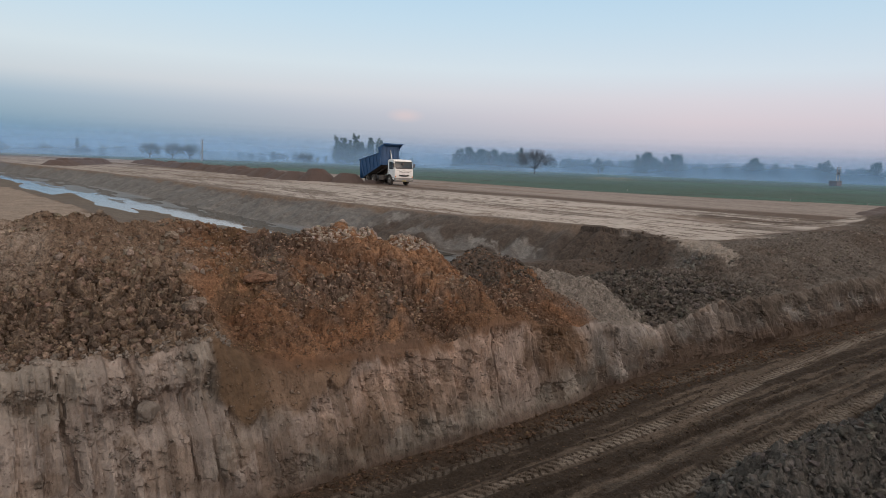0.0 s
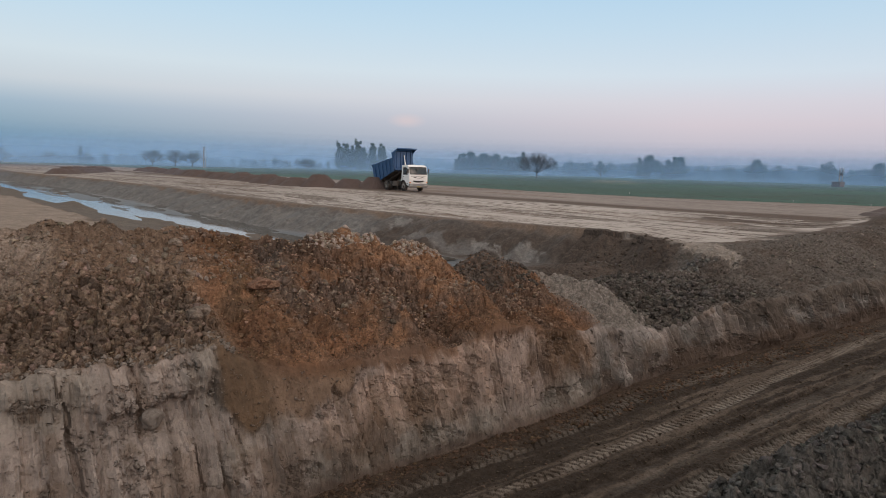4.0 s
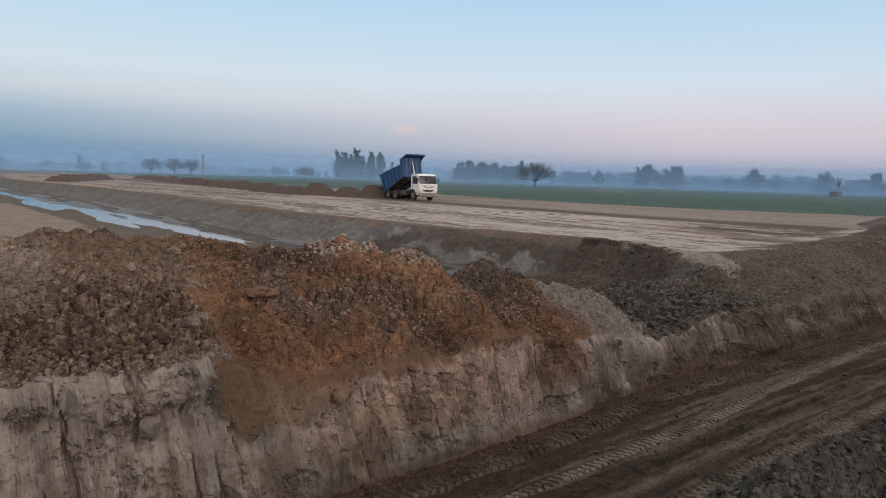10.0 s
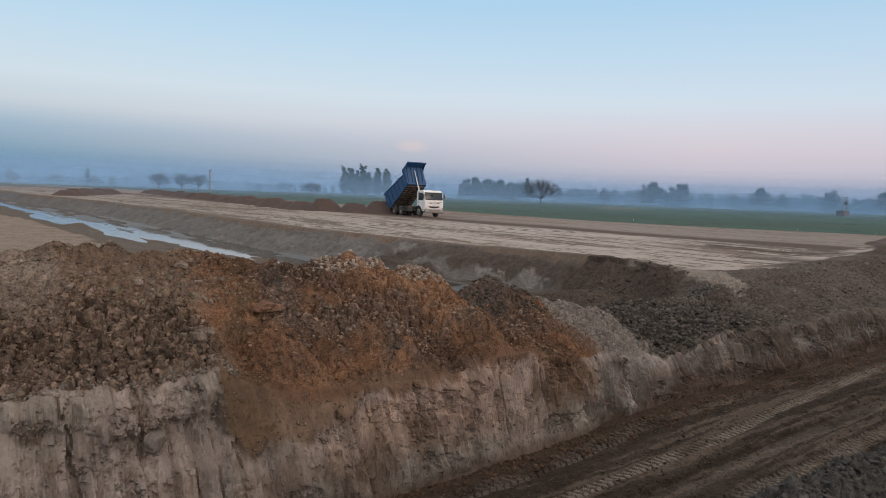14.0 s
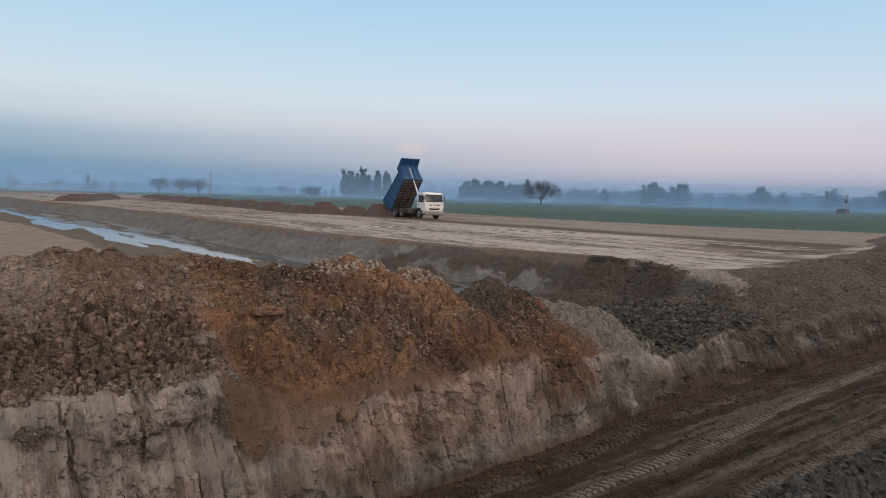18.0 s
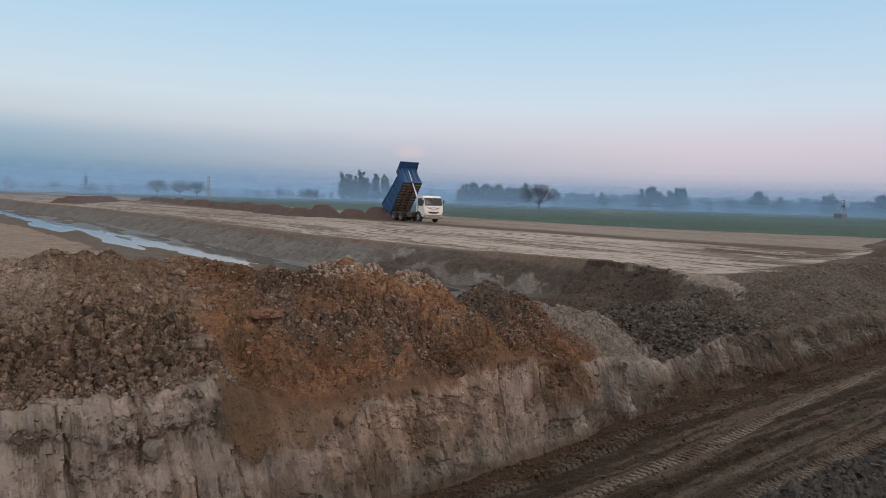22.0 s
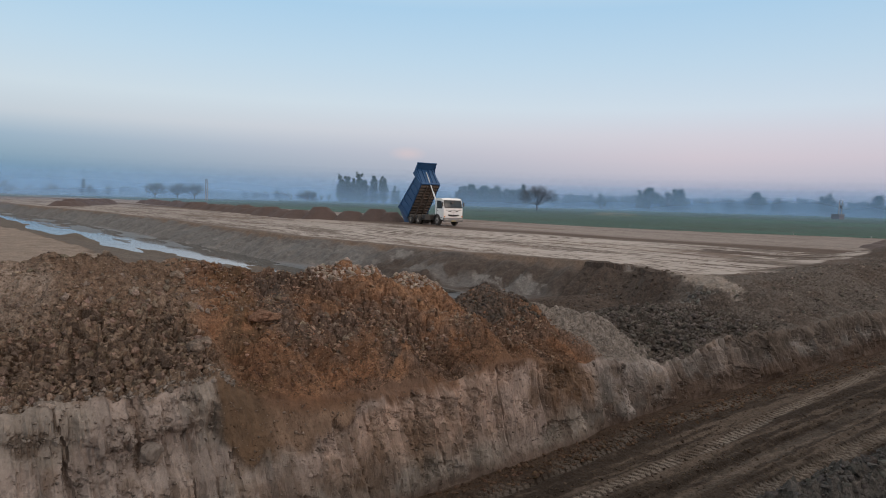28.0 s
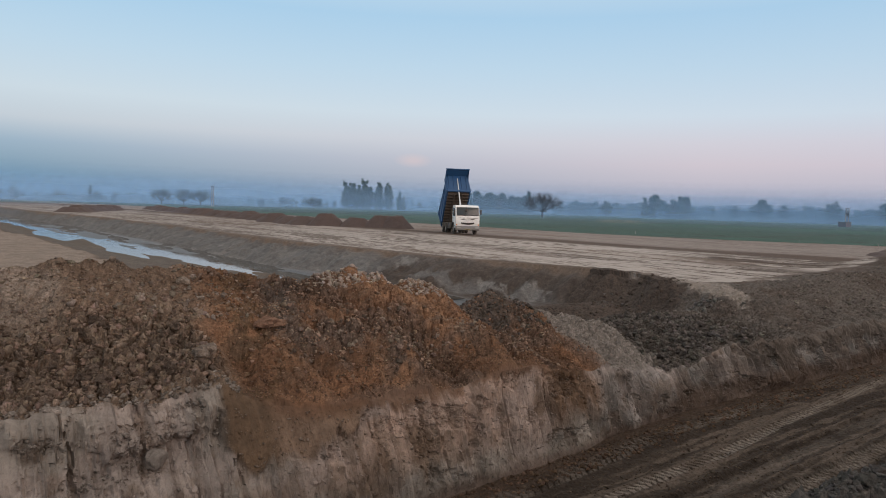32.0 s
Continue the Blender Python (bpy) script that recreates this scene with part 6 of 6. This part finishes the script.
def fan_limbs(seed, height, half, count):
    """A short trunk whose limbs fan out to a wide domed crown, each with twigs."""
    r = random.Random(seed)
    segs, tips = [], []
    fork = Vector((0, 0, height * 0.22))
    segs.append((Vector((0, 0, -0.4)), fork, height * 0.034, height * 0.026))
    for k in range(count):
        a, e = 2.4 * k + r.uniform(-0.3, 0.3), math.sqrt((k + 0.5) / count)
        end = Vector((math.cos(a) * e * half * height, math.sin(a) * e * half * height, height * (0.26 + 0.68 * math.sqrt(max(0.02, 1 - e * e * 0.93)) * r.uniform(0.84, 1.0))))
        bend = fork + (end - fork) * 0.5 + Vector((0, 0, -0.06 * height * e)) + Vector((r.uniform(-1, 1), r.uniform(-1, 1), r.uniform(-0.5, 0.5))) * 0.05 * height
        pts = [fork, fork.lerp(bend, 0.55), bend, bend.lerp(end, 0.5), end]
        rad = height * (0.0052 if count > 30 else 0.0095)
        for p, q in zip(pts, pts[1:]):
            segs.append((p, q, rad, rad * 0.72))
            rad *= 0.70
        for j in range(14 if count > 30 else 15):
            f = r.uniform(0.3, 1.0)
            p = bend.lerp(end, (f - 0.3) / 0.7) if f > 0.3 else bend
            d = ((end - fork).normalized() + Vector((r.uniform(-1, 1), r.uniform(-1, 1), r.uniform(-0.5, 0.8))) * 0.9).normalized()
            q = p + d * height * r.uniform(0.07, 0.16)
            segs.append((p, q, height * 0.0034, height * 0.0020))
            for m_ in range(5):
                p2 = p.lerp(q, r.uniform(0.3, 1.0))
                q2 = p2 + (d + Vector((r.uniform(-1, 1), r.uniform(-1, 1), r.uniform(-0.6, 0.8)))).normalized() * height * r.uniform(0.04, 0.09)
                segs.append((p2, q2, height * 0.0020, height * 0.0012))
                tips.append(q2)
    return tubes("trunk", segs), tips


def crown_mesh(seed, clumps, leaf, count):
    """Leaves in loose clumps: small bent blades at random turns."""
    r = np.random.default_rng(seed)
    vs, fs = [], []
    for (x, y, z, rad) in clumps:
        n = max(10, int(count * rad ** 2))
        d = np.clip(r.normal(size=(n, 3)), -2.2, 2.2)
        c = np.array((x, y, z)) + d * rad * np.array((0.75, 0.75, 0.65))
        a, b = r.normal(size=(n, 3)), r.normal(size=(n, 3))
        a /= np.linalg.norm(a, axis=1)[:, None]
        b -= a * (a * b).sum(1)[:, None]
        b /= np.linalg.norm(b, axis=1)[:, None]
        sz = leaf * r.uniform(0.6, 1.4, (n, 1))
        q = np.stack((c - a * sz, c + b * sz * 0.55, c + a * sz, c - b * sz * 0.55), 1)
        base = sum(len(v) for v in vs)
        vs.append(q.reshape(-1, 3))
        fs.append(np.arange(n * 4).reshape(n, 4) + base)
    me = bpy.data.meshes.new("crown")
    me.from_pydata(np.concatenate(vs).tolist(), [], np.concatenate(fs).tolist())
    return me


def tree(name, label, seed, kind_, height, group="trees on the plain"):
    r = random.Random(seed)
    ob = tagged(new(name), label, "tree", group)
    if kind_ in ("bare", "umbrella"):
        bm, tips = fan_limbs(seed, height, 0.80 if kind_ == "bare" else 0.70, 72 if kind_ == "bare" else 28)
        bm.materials.append(TWIG)
        tk = new("trunk", bm)
        tk.parent = ob
        tk["label"] = "short trunk with many bare forking limbs"
        if kind_ == "bare":
            return ob
        me = crown_mesh(seed + 50, [(t.x, t.y, t.z, r.uniform(0.02, 0.042) * height) for t in tips if r.random() < 0.20], 0.013 * height, 16)
        me.materials.append(LEAF)
        cr = new("crown", me)
        cr.parent = ob
        return ob
    if kind_ == "gum":
        bm, tips = limb_mesh(seed, height * 0.72, 0.16, height * 0.26, 3, 2, height * 0.012, 0.9)
        cl = []
        for k in range(12):
            f = 0.12 + 0.84 * (k + r.uniform(0, 0.9)) / 12
            wide = height * 0.095 * math.sin(math.pi * min(0.95, 0.25 + 0.72 * f)) ** 0.7
            a, o_ = r.uniform(0, 6.28), r.uniform(0.1, 1.0)
            px, py, rad = math.cos(a) * wide * o_, math.sin(a) * wide * o_, height * r.uniform(0.045, 0.085) * (1.15 - 0.60 * f)
            for m_ in range(7):
                cl.append((px * (1 - 0.5 * f) + r.gauss(0, rad * 0.6), py * (1 - 0.5 * f) + r.gauss(0, rad * 0.6), f * height * 0.96 + r.gauss(0, rad * 0.7), rad * r.uniform(0.4, 0.8)))
        leaf, count = 0.30, 120
    else:
        bm, tips = limb_mesh(seed, height * 0.8, 0.55, height * 0.22, 3, 3, height * 0.028, 0.5)
        cl = []
        for k in range(44):
            a, f, e = r.uniform(0, 6.28), r.uniform(0, 1) ** 0.5, r.uniform(0.16, 0.98)
            wd = height * 0.40 * math.sin(math.pi * min(0.97, e * 0.82 + 0.12)) * f
            cl.append((math.cos(a) * wd, math.sin(a) * wd, e * height, height * r.uniform(0.028, 0.085)))
        leaf, count = 0.33, 110
    part("trunk", bm, BARK, ob, "grey trunk with limbs")
    me = crown_mesh(seed + 50, cl, leaf, count)
    me.materials.append(LEAF_GREY if kind_ == "gum" else LEAF)
    cr = new("crown", me)
    cr.parent = ob
    return ob


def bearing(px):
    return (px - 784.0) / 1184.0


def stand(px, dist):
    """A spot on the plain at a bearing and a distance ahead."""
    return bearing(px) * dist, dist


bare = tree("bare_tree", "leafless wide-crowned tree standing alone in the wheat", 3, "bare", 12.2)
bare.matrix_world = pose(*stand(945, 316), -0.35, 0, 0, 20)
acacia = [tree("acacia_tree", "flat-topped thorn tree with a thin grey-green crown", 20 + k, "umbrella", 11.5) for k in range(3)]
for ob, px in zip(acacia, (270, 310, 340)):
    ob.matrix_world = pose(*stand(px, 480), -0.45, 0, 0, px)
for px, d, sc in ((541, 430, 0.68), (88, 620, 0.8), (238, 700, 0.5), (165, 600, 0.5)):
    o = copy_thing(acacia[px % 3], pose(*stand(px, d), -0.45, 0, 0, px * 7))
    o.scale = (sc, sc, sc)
gums = [tree("eucalyptus_tree", "tall narrow eucalyptus in a misty grove", 40 + k, "gum", 29.0, "eucalyptus grove") for k in range(4)]
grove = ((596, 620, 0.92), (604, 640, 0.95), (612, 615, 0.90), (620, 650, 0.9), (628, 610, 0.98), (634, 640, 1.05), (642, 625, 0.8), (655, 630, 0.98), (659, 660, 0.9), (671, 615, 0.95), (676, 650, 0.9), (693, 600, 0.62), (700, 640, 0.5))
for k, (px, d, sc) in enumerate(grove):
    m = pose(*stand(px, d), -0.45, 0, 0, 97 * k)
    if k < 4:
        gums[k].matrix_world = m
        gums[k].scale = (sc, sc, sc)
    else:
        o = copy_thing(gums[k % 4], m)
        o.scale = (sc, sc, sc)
bushy = [tree("broadleaf_tree", "dense dark broadleaf tree veiled by mist", 60 + k, "round", 19.5, "far tree line") for k in range(5)]
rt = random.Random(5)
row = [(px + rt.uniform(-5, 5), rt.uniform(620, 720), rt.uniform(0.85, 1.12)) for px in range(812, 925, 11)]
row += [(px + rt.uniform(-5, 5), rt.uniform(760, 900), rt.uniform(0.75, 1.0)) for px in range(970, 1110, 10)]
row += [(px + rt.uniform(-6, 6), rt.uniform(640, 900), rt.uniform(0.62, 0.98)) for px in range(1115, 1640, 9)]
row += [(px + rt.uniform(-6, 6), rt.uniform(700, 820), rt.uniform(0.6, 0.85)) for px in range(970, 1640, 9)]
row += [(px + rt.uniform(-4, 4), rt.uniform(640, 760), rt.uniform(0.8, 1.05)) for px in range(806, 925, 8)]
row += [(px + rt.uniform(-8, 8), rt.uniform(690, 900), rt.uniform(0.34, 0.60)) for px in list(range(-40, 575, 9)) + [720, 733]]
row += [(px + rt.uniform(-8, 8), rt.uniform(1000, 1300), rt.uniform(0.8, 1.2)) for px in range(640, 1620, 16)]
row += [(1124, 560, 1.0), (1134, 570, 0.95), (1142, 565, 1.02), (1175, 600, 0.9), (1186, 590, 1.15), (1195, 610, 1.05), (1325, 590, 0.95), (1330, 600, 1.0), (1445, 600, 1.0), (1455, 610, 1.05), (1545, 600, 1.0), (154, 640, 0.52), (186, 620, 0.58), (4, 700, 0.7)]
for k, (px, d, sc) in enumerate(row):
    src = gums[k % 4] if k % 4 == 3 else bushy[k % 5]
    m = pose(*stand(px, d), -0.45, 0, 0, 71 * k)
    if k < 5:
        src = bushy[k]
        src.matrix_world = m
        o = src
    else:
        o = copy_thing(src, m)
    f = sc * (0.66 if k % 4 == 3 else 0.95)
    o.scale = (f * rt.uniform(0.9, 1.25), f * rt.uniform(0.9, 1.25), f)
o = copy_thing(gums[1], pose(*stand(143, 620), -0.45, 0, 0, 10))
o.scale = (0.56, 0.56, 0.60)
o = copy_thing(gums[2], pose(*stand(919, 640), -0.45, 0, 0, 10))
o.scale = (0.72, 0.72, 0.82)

# ---- power line ----
CONCRETE = worn("weathered_concrete", (0.25, 0.24, 0.225), 0.9, amount=0.4, dirt=(0.22, 0.2, 0.18))
BRICK = worn("dull_brick", (0.125, 0.105, 0.10), 0.9, amount=0.4, dirt=(0.15, 0.12, 0.11))


def pole_pair(height, gap_, with_transformer):
    ob = tagged(new("transformer_stand" if with_transformer else "twin_power_pole"),
                "two concrete poles carrying a small transformer over a brick kiosk" if with_transformer else "pair of concrete power poles with steel cross arms", "power pole")
    for y in (-gap_ / 2, gap_ / 2):
        part("pole", prism([(-0.17, -0.5), (0.17, -0.5), (0.11, height), (-0.11, height)], y - 0.13, y + 0.13), CONCRETE, ob)
    part("cross_arm", box(-0.08, 0.08, -gap_ / 2 - 0.7, gap_ / 2 + 0.7, height - 0.35, height - 0.2), DARK_STEEL, ob)
    part("cross_arm", box(-0.06, 0.06, -gap_ / 2 - 0.3, gap_ / 2 + 0.3, height - 1.6, height - 1.48), DARK_STEEL, ob)
    for y in (-gap_ / 2 - 0.55, 0.0, gap_ / 2 + 0.55):
        part("insulator", rod((0, y, height - 0.2), (0, y, height + 0.12), 0.06, 0.04, 8), RIM, ob)
    if with_transformer:
        part("platform", box(-0.4, 0.4, -gap_ / 2, gap_ / 2, height * 0.60, height * 0.60 + 0.12), DARK_STEEL, ob)
        tr = part("transformer", box(-0.45, 0.45, -0.55, 0.55, height * 0.60 + 0.12, height * 0.60 + 1.15, 0.08), DARK_STEEL, ob, "dark finned transformer tank")
        for k in range(6):
            part("cooling_fin", box(0.45, 0.6, -0.5 + 0.18 * k, -0.46 + 0.18 * k, height * 0.60 + 0.25, height * 0.60 + 1.0), DARK_STEEL, tr)
        part("kiosk", box(-1.8, 1.8, -3.6, 0.3, -0.4, 2.4, 0.03), BRICK, ob, "low dull brick kiosk")
        part("kiosk_roof", box(-2.0, 2.0, -3.8, 0.5, 2.4, 2.55, 0.02), CONCRETE, ob)
    return ob


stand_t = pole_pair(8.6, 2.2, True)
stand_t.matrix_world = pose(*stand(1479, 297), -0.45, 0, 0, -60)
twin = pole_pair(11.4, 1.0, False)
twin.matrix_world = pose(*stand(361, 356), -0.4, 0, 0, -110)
MARK = principled("white_marker_paint", (0.30, 0.30, 0.29), 0.7)[0]
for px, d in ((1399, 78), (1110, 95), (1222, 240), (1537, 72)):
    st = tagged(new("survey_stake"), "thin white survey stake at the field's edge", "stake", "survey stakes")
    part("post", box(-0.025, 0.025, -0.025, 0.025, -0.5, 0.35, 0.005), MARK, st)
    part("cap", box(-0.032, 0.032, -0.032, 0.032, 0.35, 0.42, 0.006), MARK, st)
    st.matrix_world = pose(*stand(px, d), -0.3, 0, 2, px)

# ---- ground mist: see-through sheets painted as blue haze ----
def mist_material(name, dense, tall):
    m = bpy.data.materials.new(name)
    m.use_nodes = True
    n, l = m.node_tree.nodes, m.node_tree.links
    n.clear()
    out = n.new("ShaderNodeOutputMaterial")
    mix = n.new("ShaderNodeMixShader")
    tr = n.new("ShaderNodeBsdfTransparent")
    di = n.new("ShaderNodeBsdfDiffuse")
    tl = n.new("ShaderNodeBsdfTranslucent")
    two = n.new("ShaderNodeMixShader")
    # the haze's blue is painted on both faces of the sheet
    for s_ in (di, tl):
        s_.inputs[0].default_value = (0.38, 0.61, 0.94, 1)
    l.new(di.outputs[0], two.inputs[1])
    l.new(tl.outputs[0], two.inputs[2])
    tc = n.new("ShaderNodeTexCoord")
    sp = n.new("ShaderNodeSeparateXYZ")
    l.new(tc.outputs["Object"], sp.inputs[0])
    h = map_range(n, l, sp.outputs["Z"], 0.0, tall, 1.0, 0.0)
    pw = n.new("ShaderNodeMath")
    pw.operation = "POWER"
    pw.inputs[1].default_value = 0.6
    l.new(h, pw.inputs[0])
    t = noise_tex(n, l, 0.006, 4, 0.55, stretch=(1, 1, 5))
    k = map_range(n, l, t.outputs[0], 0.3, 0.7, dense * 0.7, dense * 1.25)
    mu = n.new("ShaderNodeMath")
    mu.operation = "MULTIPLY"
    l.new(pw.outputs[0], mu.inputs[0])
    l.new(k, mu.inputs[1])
    l.new(mu.outputs[0], mix.inputs[0])
    l.new(tr.outputs[0], mix.inputs[1])
    l.new(two.outputs[0], mix.inputs[2])
    l.new(mix.outputs[0], out.inputs[0])
    return m


# upright curved sheets, one behind another, veil the distance with painted haze
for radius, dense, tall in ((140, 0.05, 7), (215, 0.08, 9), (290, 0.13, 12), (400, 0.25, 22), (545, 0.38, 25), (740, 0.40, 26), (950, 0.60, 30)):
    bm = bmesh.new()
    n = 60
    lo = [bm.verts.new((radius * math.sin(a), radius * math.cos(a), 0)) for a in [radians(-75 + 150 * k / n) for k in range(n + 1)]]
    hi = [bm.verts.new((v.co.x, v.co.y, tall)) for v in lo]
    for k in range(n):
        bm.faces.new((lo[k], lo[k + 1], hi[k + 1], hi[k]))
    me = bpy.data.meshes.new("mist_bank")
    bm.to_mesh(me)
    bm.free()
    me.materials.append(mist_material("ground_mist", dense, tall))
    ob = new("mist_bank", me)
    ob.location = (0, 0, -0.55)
    tagged(ob, "see-through blue sheet standing in for evening mist over the fields", "mist", kind="stuff")

motions()
